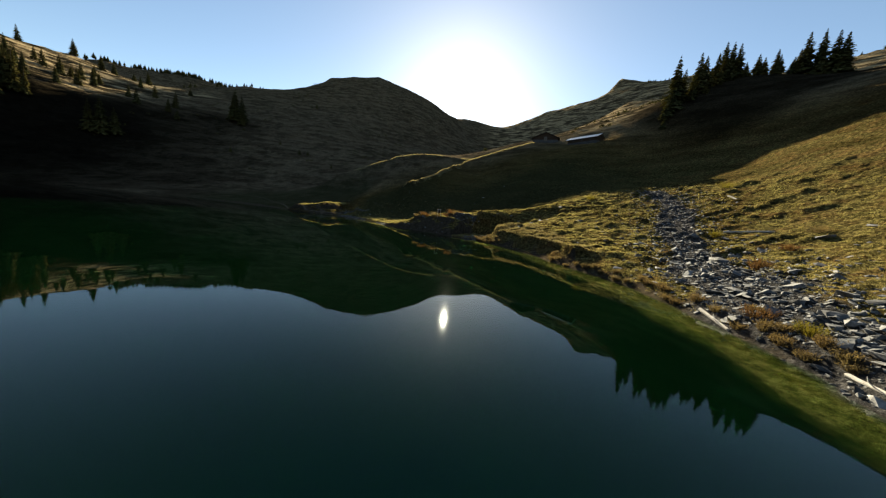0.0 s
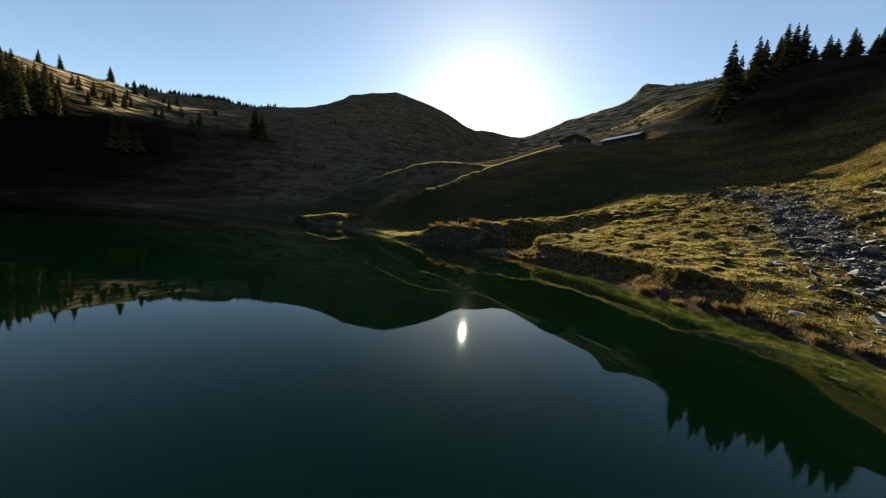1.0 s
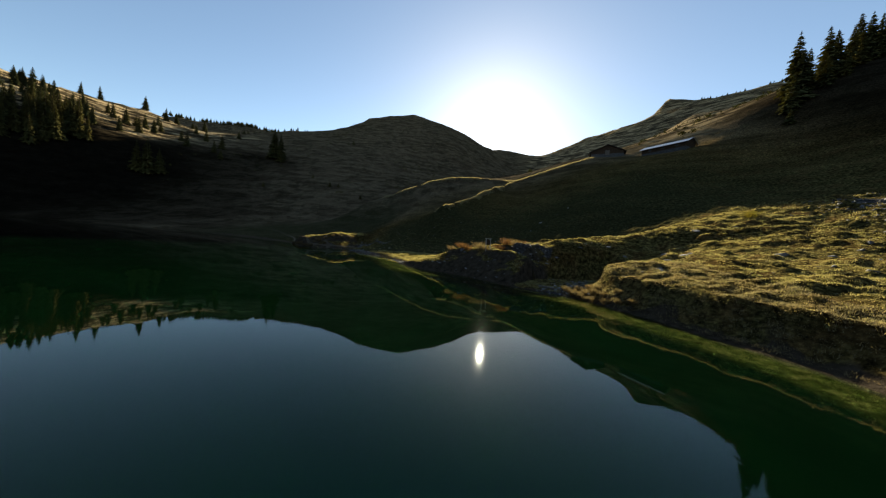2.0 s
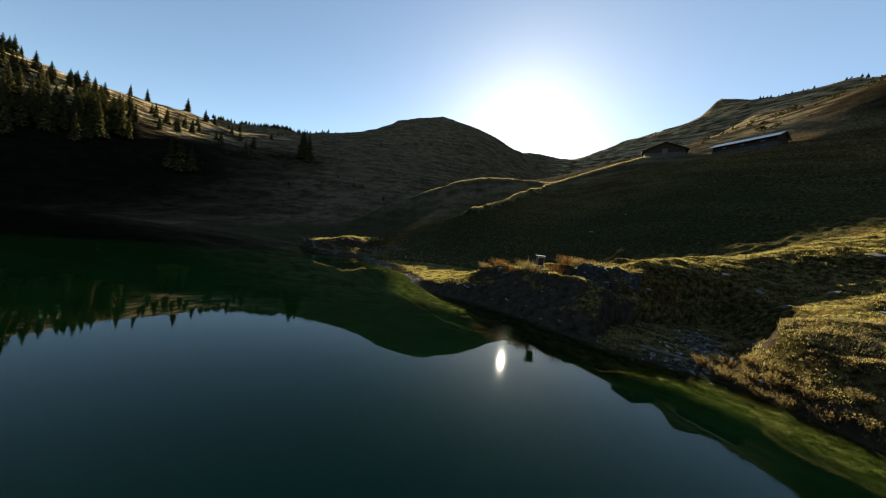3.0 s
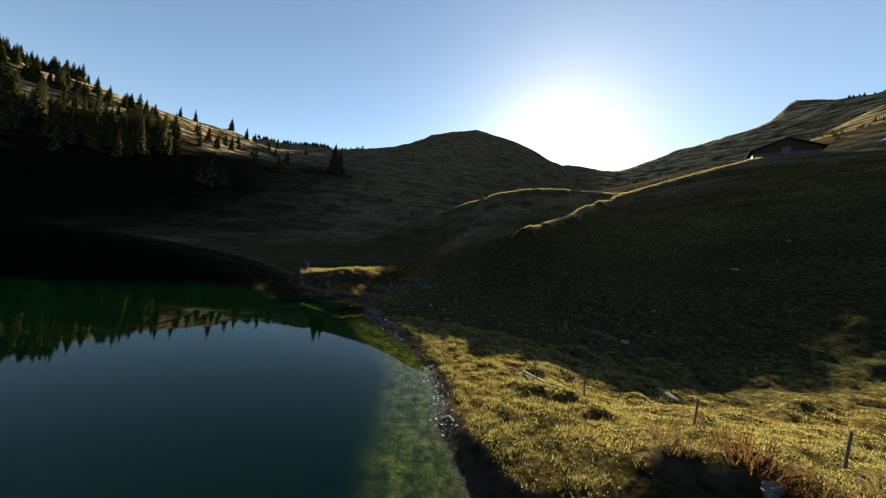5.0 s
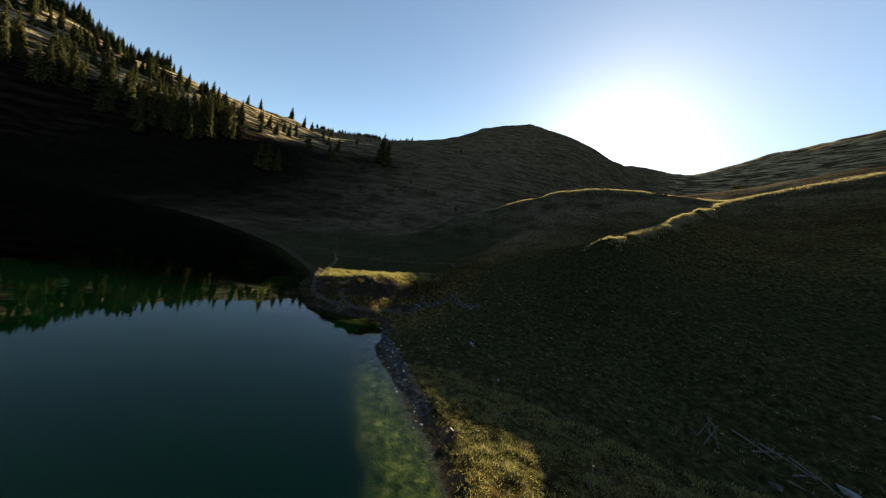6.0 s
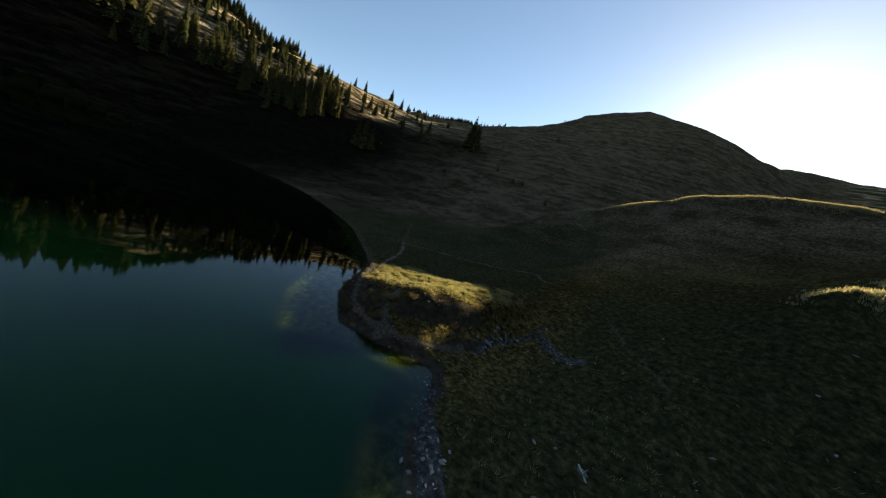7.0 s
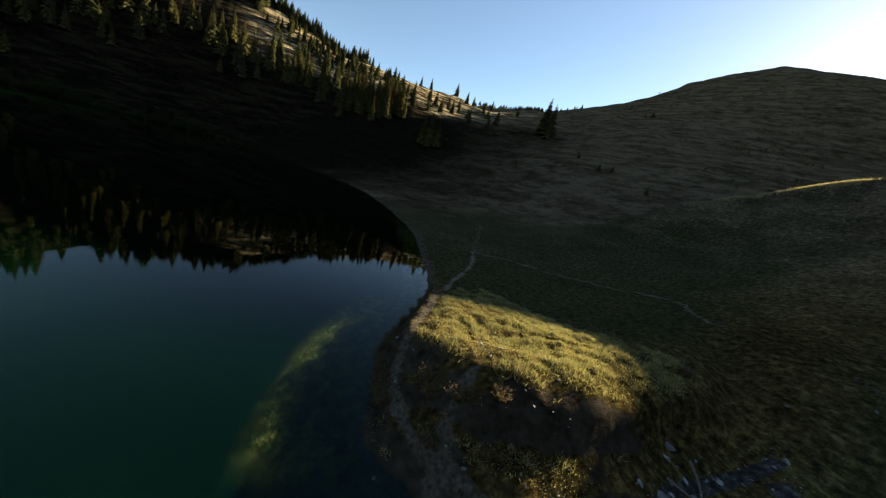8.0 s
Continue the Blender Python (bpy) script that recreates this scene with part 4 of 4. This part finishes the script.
def log(name, a, b, r0, r1, material, label, bend=0.0, lift=0.0):
    """A trunk lying on the ground from a to b, slightly bent, with broken stubs."""
    bm = bmesh.new()
    pts = []
    for k in range(7):
        s = k / 6
        x, y = a[0] + (b[0] - a[0]) * s, a[1] + (b[1] - a[1]) * s
        nx, ny = -(b[1] - a[1]), b[0] - a[0]
        w = bend * math.sin(math.pi * s)
        pts.append(Vector((x + nx * w, y + ny * w, 0)))
    z0, z1 = ground_at(*a) + r0 * 0.8, ground_at(*b) + r1 * 0.8
    for k, p in enumerate(pts):
        p.z = max(z0 + (z1 - z0) * k / 6, 0.03) + lift
    tube(bm, pts, [r0 + (r1 - r0) * k / 6 for k in range(7)])
    me = bpy.data.meshes.new(name)
    bm.to_mesh(me)
    bm.free()
    me.materials.append(material)
    ob = tagged(new(name, me), label, "log", "driftwood")
    for p, out in ((pts[3], Vector((0.15, 0.2, 0.28))), (pts[4], Vector((-0.2, 0.12, 0.2)))):
        bm = bmesh.new()
        rod(bm, p, p + out, r0 * 0.35, r0 * 0.12, 6)
        part("branch_stub", bm, material, ob)
    return ob


log("log", (18.7, 20.2), (18.0, 17.3), 0.13, 0.09, DRIFT, "bleached driftwood log lying at the waterline")
log("log", (53.7, 57.5), (49.5, 52), 0.17, 0.10, DRIFT, "bleached curved trunk lying in the scree", 0.16)
log("log", (39.6, 41.9), (42.0, 37.6), 0.17, 0.12, DRIFT, "pale weathered log lying across the scree")
log("log", (17.9, 11.9), (17.3, 10.2), 0.10, 0.08, DRIFT, "pale broken driftwood at the edge of the water")
log("log", (-12.7, 83.5), (-11.2, 81.0), 0.075, 0.06, DRIFT, "pale peeled pole lying on the sunlit lawn")
log("log", (4.0, 61.2), (6.2, 60.0), 0.10, 0.09, OLDWOOD, "grey squared beam lying on the shaded bank")
log("log", (-25.9, 98.6), (-25.3, 97.9), 0.05, 0.04, DRIFT, "short pale stick on the dark turf")
log("log", (-36.4, 108.8), (-35.2, 106.4), 0.07, 0.04, OLDWOOD, "grey branch jammed in the stream gully", 0.1, 0.15)
log("log", (-36.6, 106.3), (-35.1, 107.4), 0.06, 0.03, OLDWOOD, "grey branch jammed in the stream gully", -0.1, 0.2)


for a, b, r0 in (((-7.4, 97.0), (-6.0, 95.4), 0.07), ((-6.9, 95.6), (-5.3, 96.3), 0.06), ((-6.2, 96.6), (-4.6, 94.9), 0.08), ((-5.6, 94.6), (-4.2, 95.4), 0.06), ((-5.2, 96.0), (-4.0, 94.2), 0.05), ((-4.6, 93.6), (-3.0, 92.6), 0.07), ((-5.9, 94.2), (-5.0, 92.8), 0.05)):
    log("log", a, b, r0, r0 * 0.7, OLDWOOD, "weathered grey pole fallen in a jumble on the dark turf", 0.04, 0.05)


def fence_post(x, y, tall, lean, turn):
    ob = base("fence_post", x, y, ground_at(x, y), turn, "thin weathered wooden fence post leaning in the lawn", "fence post", "old fence posts")
    bm = bmesh.new()
    rod(bm, (0, 0, -0.3), (lean * tall, 0, tall), 0.05, 0.04, 7)
    part("stake", bm, OLDWOOD, ob)
    bm = bmesh.new()
    rod(bm, (lean * tall * 0.8 - 0.05, -0.03, tall * 0.8), (lean * tall * 0.8 + 0.06, 0.03, tall * 0.82), 0.012, 0.012, 5)
    part("nail", bm, OLDWOOD, ob)


for x, y, tall, lean, turn in ((-11.9, 85.1, 1.1, 0.05, 20), (-8.8, 81.9, 1.5, 0.22, 100), (-15.5, 86.8, 1.0, -0.08, 60), (-5.0, 77.6, 1.2, 0.05, 10), (-2.6, 74.2, 1.2, -0.1, 80)):
    fence_post(x, y, tall, lean, turn)


def feed_box(x, y):
    """A box under a flat board on four legs."""
    z = ground_at(x, y)
    ob = base("feed_box", x, y, z, 12, "dark box on four thin legs under a flat pale board", "feed box")
    for sx in (-0.32, 0.32):
        for sy in (-0.22, 0.22):
            bm = bmesh.new()
            rod(bm, (sx * 1.1, sy * 1.2, -0.2), (sx * 0.9, sy, 1.62), 0.035, 0.03, 7)
            part("leg", bm, DRIFT, ob)
    bm = bmesh.new()
    box(bm, (-0.26, -0.24, 0.72), (0.26, 0.24, 1.45), 0.02)
    body = part("body", bm, DARKWOOD, ob, "dark stained box")
    for k in range(4):
        bm = bmesh.new()
        box(bm, (-0.265, -0.262, 0.74 + 0.18 * k), (0.265, -0.242, 0.90 + 0.18 * k), 0.006)
        part("board", bm, DARKWOOD, body)
    bm = bmesh.new()
    box(bm, (-0.43, -0.36, 1.63), (0.43, 0.36, 1.68), 0.012)
    part("top_board", bm, DRIFT, ob, "flat pale board")


feed_box(-1.75, 70.4)


def alp_barn(name, x, y, turn, long, wide, wall, rise, label, plinth=0.9, roofing=None):
    """A low alpine barn: stone plinth, boarded walls, two roof slopes with overhang. Its long side runs along its own x."""
    z = min(ground_at(x + dx, y + dy) for dx in (-5, 5) for dy in (-4, 4))
    top = ground_at(x, y)
    ob = base(name, x, y, top, turn, label, "barn")
    sink = z - top - 0.8
    h, w = long / 2, wide / 2
    bm = bmesh.new()
    box(bm, (-h, -w, sink), (h, w, plinth), 0.05)
    part("plinth", bm, DARKSTONE, ob, "rough dark stone plinth")
    walls = bmesh.new()
    n = int(long / 0.28)
    for side in (-1, 1):
        for k in range(n):
            x0 = -h + long * k / n
            y0 = side * w + (0.012 if k % 2 else 0)
            box(walls, (x0, min(y0, y0 - side * 0.12), plinth), (x0 + long / n - 0.015, max(y0, y0 - side * 0.12), wall))
    m = int(wide / 0.28)
    for side in (-1, 1):
        for k in range(m):
            y0 = -w + wide * k / m
            up = wall + rise * (1 - abs(y0 + wide / m / 2) / w)
            x0 = side * h
            box(walls, (min(x0, x0 - side * 0.12), y0, plinth), (max(x0, x0 - side * 0.12), y0 + wide / m - 0.015, up - 0.05))
    part("board_wall", walls, DARKWOOD, ob, "dark vertical board walls")
    for k in range(3):
        bm = bmesh.new()
        x0 = -h + long * (0.2 + 0.3 * k)
        box(bm, (x0 - 0.45, -w - 0.05, plinth + 0.5), (x0 + 0.45, -w + 0.02, plinth + 1.2), 0.02)
        win = part("window", bm, OLDWOOD, ob, "small grey-framed window")
        bm = bmesh.new()
        box(bm, (x0 - 0.36, -w - 0.065, plinth + 0.58), (x0 + 0.36, -w - 0.055, plinth + 1.12))
        part("pane", bm, GLASS, win, "dark window pane")
    bm = bmesh.new()
    box(bm, (-h - 0.05, -0.9, plinth - 0.6), (-h + 0.02, 0.9, plinth + 1.6), 0.02)
    part("door", bm, OLDWOOD, ob, "grey plank door")
    pitch = math.atan2(rise, w)
    for side in (-1, 1):
        bm = bmesh.new()
        box(bm, (-h - 0.7, 0, 0), (h + 0.7, (w + 0.8) / math.cos(pitch), 0.12), 0.02)
        turnm = Matrix.Translation((0, 0, wall + rise)) @ Matrix.Rotation(0 if side > 0 else math.pi, 4, "Z") @ Matrix.Rotation(-pitch, 4, "X")
        bm.transform(turnm)
        slope = part("roof_slope", bm, roofing or ROOFING, ob, "weathered roof slope")
        deep = (w + 0.8) / math.cos(pitch)
        for k in range(8):
            bm = bmesh.new()
            box(bm, (-h - 0.72, deep * k / 8 + 0.02, 0.122), (h + 0.72, deep * (k + 1) / 8 - 0.01, 0.155))
            bm.transform(turnm)
            part("roof_strip", bm, roofing or ROOFING, slope)
    bm = bmesh.new()
    rod(bm, (-h - 0.72, 0, wall + rise + 0.13), (h + 0.72, 0, wall + rise + 0.13), 0.12, 0.12, 8)
    part("ridge_cap", bm, roofing or ROOFING, ob)
    return ob


DARKSTONE = stone_material("dark_plinth_stone", (0.02, 0.019, 0.018), (0.05, 0.047, 0.044), (0.11, 0.105, 0.10))
ROOFING = stone_material("weathered_sheet_roofing", (0.22, 0.22, 0.225), (0.34, 0.34, 0.345), (0.46, 0.46, 0.46))
roof_bsdf = ROOFING.node_tree.nodes["Principled BSDF"]
roof_bsdf.inputs["Metallic"].default_value, roof_bsdf.inputs["Roughness"].default_value = 0.8, 0.30
glass = Mat("dark_glass")
GLASS = glass.done((0.02, 0.025, 0.03), 0.08, 0.5)
SHINGLE = wood_material("dark_wooden_shingles", (0.018, 0.015, 0.013), (0.06, 0.052, 0.046))
alp_barn("alp_barn", 63.9, 148.2, -55.3, 14.8, 6.0, 1.9, 1.5, "long low alpine barn with dark boards and a grey roof", 0.3)
alp_barn("alp_hut", 53.6, 177, 70, 10.0, 13.5, 1.3, 2.9, "broad alpine hut with a low dark shingled gable on the knoll", 0.2, SHINGLE)


def bush(name, x, y, wide, tall, stems, material, label, category="bush", group="dry bushes", spread=1.0):
    """A tangle of thin upright stems with side twigs and small leaves."""
    r = random.Random(int(x * 31 + y * 17))
    bm = bmesh.new()
    for k in range(stems):
        q, rad = r.uniform(0, 2 * math.pi), wide * math.sqrt(r.random()) * 0.55
        p = Vector((rad * math.cos(q), rad * math.sin(q), -0.05))
        top = p + Vector((r.gauss(0, 0.22) * spread * tall + 0.4 * p.x, r.gauss(0, 0.22) * spread * tall + 0.4 * p.y, tall * r.uniform(0.55, 1.1)))
        side = Vector((math.cos(q + 1.5), math.sin(q + 1.5), 0)) * 0.018
        mid = p.lerp(top, 0.55) + Vector((r.gauss(0, 0.04), r.gauss(0, 0.04), 0))
        a, b, c, d, e = (bm.verts.new(v) for v in (p - side, p + side, mid - side * 0.8, mid + side * 0.8, top))
        bm.faces.new((a, b, d, c))
        bm.faces.new((c, d, e))
        for t in range(4):
            s = r.uniform(0.4, 1.0)
            at = p.lerp(top, s)
            out = Vector((r.gauss(0, 1), r.gauss(0, 1), r.gauss(0.5, 0.5))).normalized() * r.uniform(0.06, 0.16) * (0.5 + tall * 0.5)
            w = out.cross(Vector((0.3, 0.2, 1))).normalized() * 0.03 * (0.6 + tall * 0.4)
            bm.faces.new([bm.verts.new(v) for v in (at, at + out * 0.5 + w, at + out, at + out * 0.5 - w)])
    ob = part(name, bm, material)
    ob.matrix_basis = pose(x, y, ground_at(x, y))
    return tagged(ob, label, category, group)


rng = random.Random(5)
for x, y, w, h, mat in ((-5.8, 72.9, 1.8, 1.0, RUST), (-4.6, 72.2, 1.4, 0.9, RUST), (-3.0, 71.9, 1.6, 1.3, STRAW), (-0.2, 71.3, 1.7, 1.2, RUST), (1.0, 72.4, 1.6, 1.3, RUST), (2.2, 73.6, 1.5, 1.2, STRAW),
        (3.4, 74.8, 1.6, 1.1, RUST), (4.6, 75.6, 1.4, 1.0, STRAW), (-7.4, 73.4, 1.2, 0.8, STRAW), (-2.2, 70.6, 1.3, 1.0, STRAW)):
    bush("bush", x, y, 0.9 * w, 0.78 * h, 120, mat, "dry rust-brown bush on the crest of the bank" if mat is RUST else "tangle of dry straw-coloured stems on the bank")
for x, y, w, h, mat, label in ((60, 65, 2.4, 1.3, YELLOW, "yellow-green bush on the sunlit slope"), (36.8, 76.8, 1.6, 1.1, YELLOW, "small yellow bush on the edge of the turf"), (38.2, 41.5, 1.0, 0.9, YELLOW, "yellow-green bush among the scree"),
        (20.2, 17.9, 1.2, 0.75, RUST, "orange-brown bush above the waterline"), (19.8, 14.9, 0.9, 0.7, YELLOW, "green tuft at the foot of the scree"), (31.1, 28.4, 1.2, 1.1, RUST, "bare reddish bush in the scree"),
        (37.8, 32, 1.3, 0.7, RUST, "dry brown bush beside the scree"), (43, 34, 1.6, 0.9, STRAW, "straw-coloured tussock beside the scree")):
    bush("bush", x, y, w, h, 260 if w > 2.5 else 150, mat, label)
for x, y in [(float(p[0]) + rng.uniform(0.5, 1.3), float(p[1]) + rng.uniform(-0.8, 0.8)) for p in SHORE[15:70] if 8 < p[1] < 40 and rng.random() < 0.4] + [(19.0, 13.6), (18.7, 12.6), (18.3, 12.0), (19.3, 15.6), (20.8, 18.6), (18.9, 16.2), (19.5, 21.5), (19.7, 25.5), (19.6, 27.8), (18.9, 31), (6.6, 59.6), (7.0, 58.6), (7.4, 57.9), (7.7, 57.0), (8.2, 56.2), (8.3, 58.6), (8.6, 57.5), (8.9, 55.3), (9.1, 56.4), (9.3, 58.2), (9.6, 54.4), (9.0, 59.6), (8.1, 59.9), (9.9, 55.4), (10.3, 53.6), (-53, 101.3), (-51.6, 99.9), (-49.6, 98.4), (-48.2, 97.4),
        (-54.6, 103), (-46.6, 96.6), (-56, 104.6), (-50.6, 99.0), (-48.9, 97.7), (-47.4, 97.0), (-45.6, 96.4), (-44.2, 97.9), (-43.0, 98.6), (-41.8, 99.9), (-45.2, 98.2), (-42.4, 97.0), (-43.4, 113.5), (-41.5, 112.6), (-45, 114.2), (-38.6, 112.8)]:
    bush("sedge_tussock", x, y, rng.uniform(0.4, 0.7), rng.uniform(0.4, 0.65), 130, STRAW, "straw-coloured sedge tussock at the edge of the bank", "tussock", "sedge tussocks", 1.4)


def grass_stuff(name, areas, rng_seed, label, material):
    """Grass: tufts of bent blades, thick on the near lawns."""
    r = np.random.RandomState(rng_seed)
    verts, count = [], 0
    for x0, x1, y0, y1, dense, tall in areas:
        n = int((x1 - x0) * (y1 - y0) * dense)
        x, y = r.uniform(x0, x1, n), r.uniform(y0, y1, n)
        z, d = height(x, y, True)
        thick = fbm(x, y, 1.4, 3, 30) + 0.6 * fbm(x, y, 6, 2, 31)
        keep = (d > 0.35) & (z > 0.12) & (thick > -0.35 + 0.5 * r.uniform(-1, 1, n))
        keep &= line_distance(x, y, scree) > 2.2 + 2.5 * r.uniform(0, 1, n)
        for p, wide in zip(PATHS, (0.6, 0.4, 0.3, 0.4, 0.8)):
            keep &= line_distance(x, y, p) > wide
        keep &= bank_face(x, y) < (0.75 if material is TURF_BLADES else 1.5) * r.uniform(0, 1, n) ** 0.5
        if material is TURF_BLADES:
            keep &= (x < 7.5) | (x > 19) | (y < 43) | (y > 60.5) | (r.uniform(0, 1, n) < 0.4)
        for g in GRAVEL[:2]:
            keep &= line_distance(x, y, g) > 0.9
        x, y, z, thick = x[keep], y[keep], z[keep], thick[keep]
        fall = np.hypot(height(x + 0.5, y) - height(x - 0.5, y), height(x, y + 0.5) - height(x, y - 0.5))
        flat = fall < np.where(x < 4, 0.42, np.where((x < 8) | (y > 62), 0.55, 1.9)) + 0.25 * r.uniform(-1, 1, len(x))
        x, y, z, thick = x[flat], y[flat], z[flat], thick[flat]
        n = len(x)
        hump = smooth(fbm(x, y, 0.7, 2, 33), -0.25, 0.5)
        for blade in range(6):
            q, lean = r.uniform(0, 2 * np.pi, n), r.uniform(0.4, 1.2, n)
            h = tall * r.uniform(0.5, 1.2, n) * (0.28 + 2.2 * hump)
            w = 0.012 + 0.010 * r.uniform(0, 1, n)
            bx, by = x + r.normal(0, 0.09, n), y + r.normal(0, 0.09, n)
            cx, cy = np.cos(q), np.sin(q)
            a = np.stack([bx - cy * w, by + cx * w, z - 0.03], -1)
            b = np.stack([bx + cy * w, by - cx * w, z - 0.03], -1)
            c = np.stack([bx + cx * lean * h, by + cy * lean * h, z + h * (1 - 0.35 * lean)], -1)
            verts.append(np.stack([a, b, c], 1).reshape(-1, 3))
    v = np.concatenate(verts)
    me = bpy.data.meshes.new(name)
    me.vertices.add(len(v))
    me.vertices.foreach_set("co", v.ravel())
    me.loops.add(len(v))
    me.polygons.add(len(v) // 3)
    me.loops.foreach_set("vertex_index", np.arange(len(v)))
    me.polygons.foreach_set("loop_start", np.arange(len(v) // 3) * 3)
    me.update(calc_edges=True)
    me.materials.append(material)
    return tagged(new(name, me), label, "grass", kind="stuff")


grass_stuff("grass", [(-28, 0, 68, 92, 110, 0.085), (-58, -38, 95, 114, 120, 0.15), (-2, 40, 36, 84, 44, 0.085), (17, 60, 8, 36, 24, 0.085), (40, 66, 36, 86, 7, 0.18), (-36, 0, 94, 112, 2.5, 0.15)], 3,
    "yellow-green autumn grass in uneven tufts", TURF_BLADES)
grass_stuff("dry_grass", [(6.5, 19, 44, 61, 75, 0.10), (10, 21, 36, 44, 50, 0.10)], 4, "straw-coloured dry grass on the sunlit mound", DRY_BLADES)


def rim_grass(lines, per, seed):
    """Long dry grass standing on the rims of the knoll."""
    r = np.random.RandomState(seed)
    tri = []
    for line, wide in lines:
        s = r.uniform(0, 1, (per, 1))
        k = r.randint(0, len(line) - 1, per)
        p = line[k] * (1 - s) + line[k + 1] * s + r.normal(0, wide, (per, 2))
        p = p[fbm(p[:, 0], p[:, 1], 5.0, 3, 61) + r.normal(0, 0.12, len(p)) > -0.08]
        n = len(p)
        z = height(p[:, 0], p[:, 1])
        for blade in range(5):
            q, lean, h = r.uniform(0, 2 * np.pi, n), r.uniform(0.2, 0.9, n), r.uniform(0.2, 0.5, n)
            c, d = np.cos(q), np.sin(q)
            bx, by = p[:, 0] + r.normal(0, 0.15, n), p[:, 1] + r.normal(0, 0.15, n)
            tri.append(np.stack([np.stack([bx - d * 0.03, by + c * 0.03, z - 0.05], -1), np.stack([bx + d * 0.03, by - c * 0.03, z - 0.05], -1),
                np.stack([bx + c * lean * h, by + d * lean * h, z + h * (1 - 0.3 * lean)], -1)], 1).reshape(-1, 3))
    v = np.concatenate(tri)
    me = bpy.data.meshes.new("rim_grass")
    me.from_pydata(v.tolist(), [], np.arange(len(v)).reshape(-1, 3).tolist())
    me.materials.append(BLEACHED)
    return tagged(new("rim_grass", me), "long dry grass on the sunlit rims of the knoll", "grass", kind="stuff")


BLEACHED = leaf_material("bleached_long_grass", (0.13, 0.115, 0.068), (0.32, 0.29, 0.19), (0.22, 0.19, 0.115))
rim_grass([(RIM_LOW, 0.8), (RIM_HIGH, 1.2)], 9000, 8)


def broken_frame(x, y, turn):
    """The remains of a hay rack: two leaning trestles, a cross rail and a fallen bar."""
    ob = base("hay_rack", x, y, ground_at(x, y), turn, "broken grey wooden rack leaning on the dark turf", "hay rack")
    for sx in (-0.45, 0.45):
        for sy in (-0.35, 0.35):
            bm = bmesh.new()
            rod(bm, (sx, sy, -0.1), (sx * 0.85, -sy * 0.25, 1.25 + 0.1 * sx), 0.045, 0.035, 7)
            part("leg", bm, OLDWOOD, ob)
    for z in (0.55, 1.1):
        bm = bmesh.new()
        rod(bm, (-0.7, 0.02, z), (0.75, -0.03, z + 0.06), 0.04, 0.035, 7)
        part("rail", bm, OLDWOOD, ob)
    bm = bmesh.new()
    rod(bm, (0.5, 0.4, 0.04), (2.2, 0.9, 0.10), 0.045, 0.03, 7)
    part("fallen_bar", bm, OLDWOOD, ob)


broken_frame(-9.0, 95.2, 95)


def shrubs(count, seed):
    """Low dark juniper and alder scrub on the far slopes, in one mesh of small leaf clumps."""
    r = np.random.RandomState(seed)
    x = np.r_[r.uniform(70, 330, count), r.uniform(-260, 60, count // 2)]
    y = np.r_[r.uniform(150, 520, count), r.uniform(200, 560, count // 2)]
    keep = fbm(x, y, 45, 3, 40) + 0.5 * fbm(x, y, 12, 2, 41) > 0.12
    x, y = x[keep], y[keep]
    z = height(x, y)
    size = r.uniform(0.6, 1.9, len(x))
    tri = []
    for k in range(14):
        d = r.normal(0, 1, (len(x), 3))
        d /= np.linalg.norm(d, axis=1)[:, None]
        c = np.stack([x, y, z], -1) + d * np.array([0.6, 0.6, 0.45]) * size[:, None] + np.array([0, 0, 0.35]) * size[:, None]
        for s in range(1):
            tri.append(np.stack([c + r.normal(0, 0.28, c.shape) * size[:, None] for _ in range(3)], 1).reshape(-1, 3))
    v = np.concatenate(tri)
    me = bpy.data.meshes.new("scrub")
    me.from_pydata(v.tolist(), [], np.arange(len(v)).reshape(-1, 3).tolist())
    me.materials.append(NEEDLES)
    return tagged(new("scrub", me), "low dark juniper scrub on the dry upper slopes", "shrubs", kind="stuff")


shrubs(2600, 11)
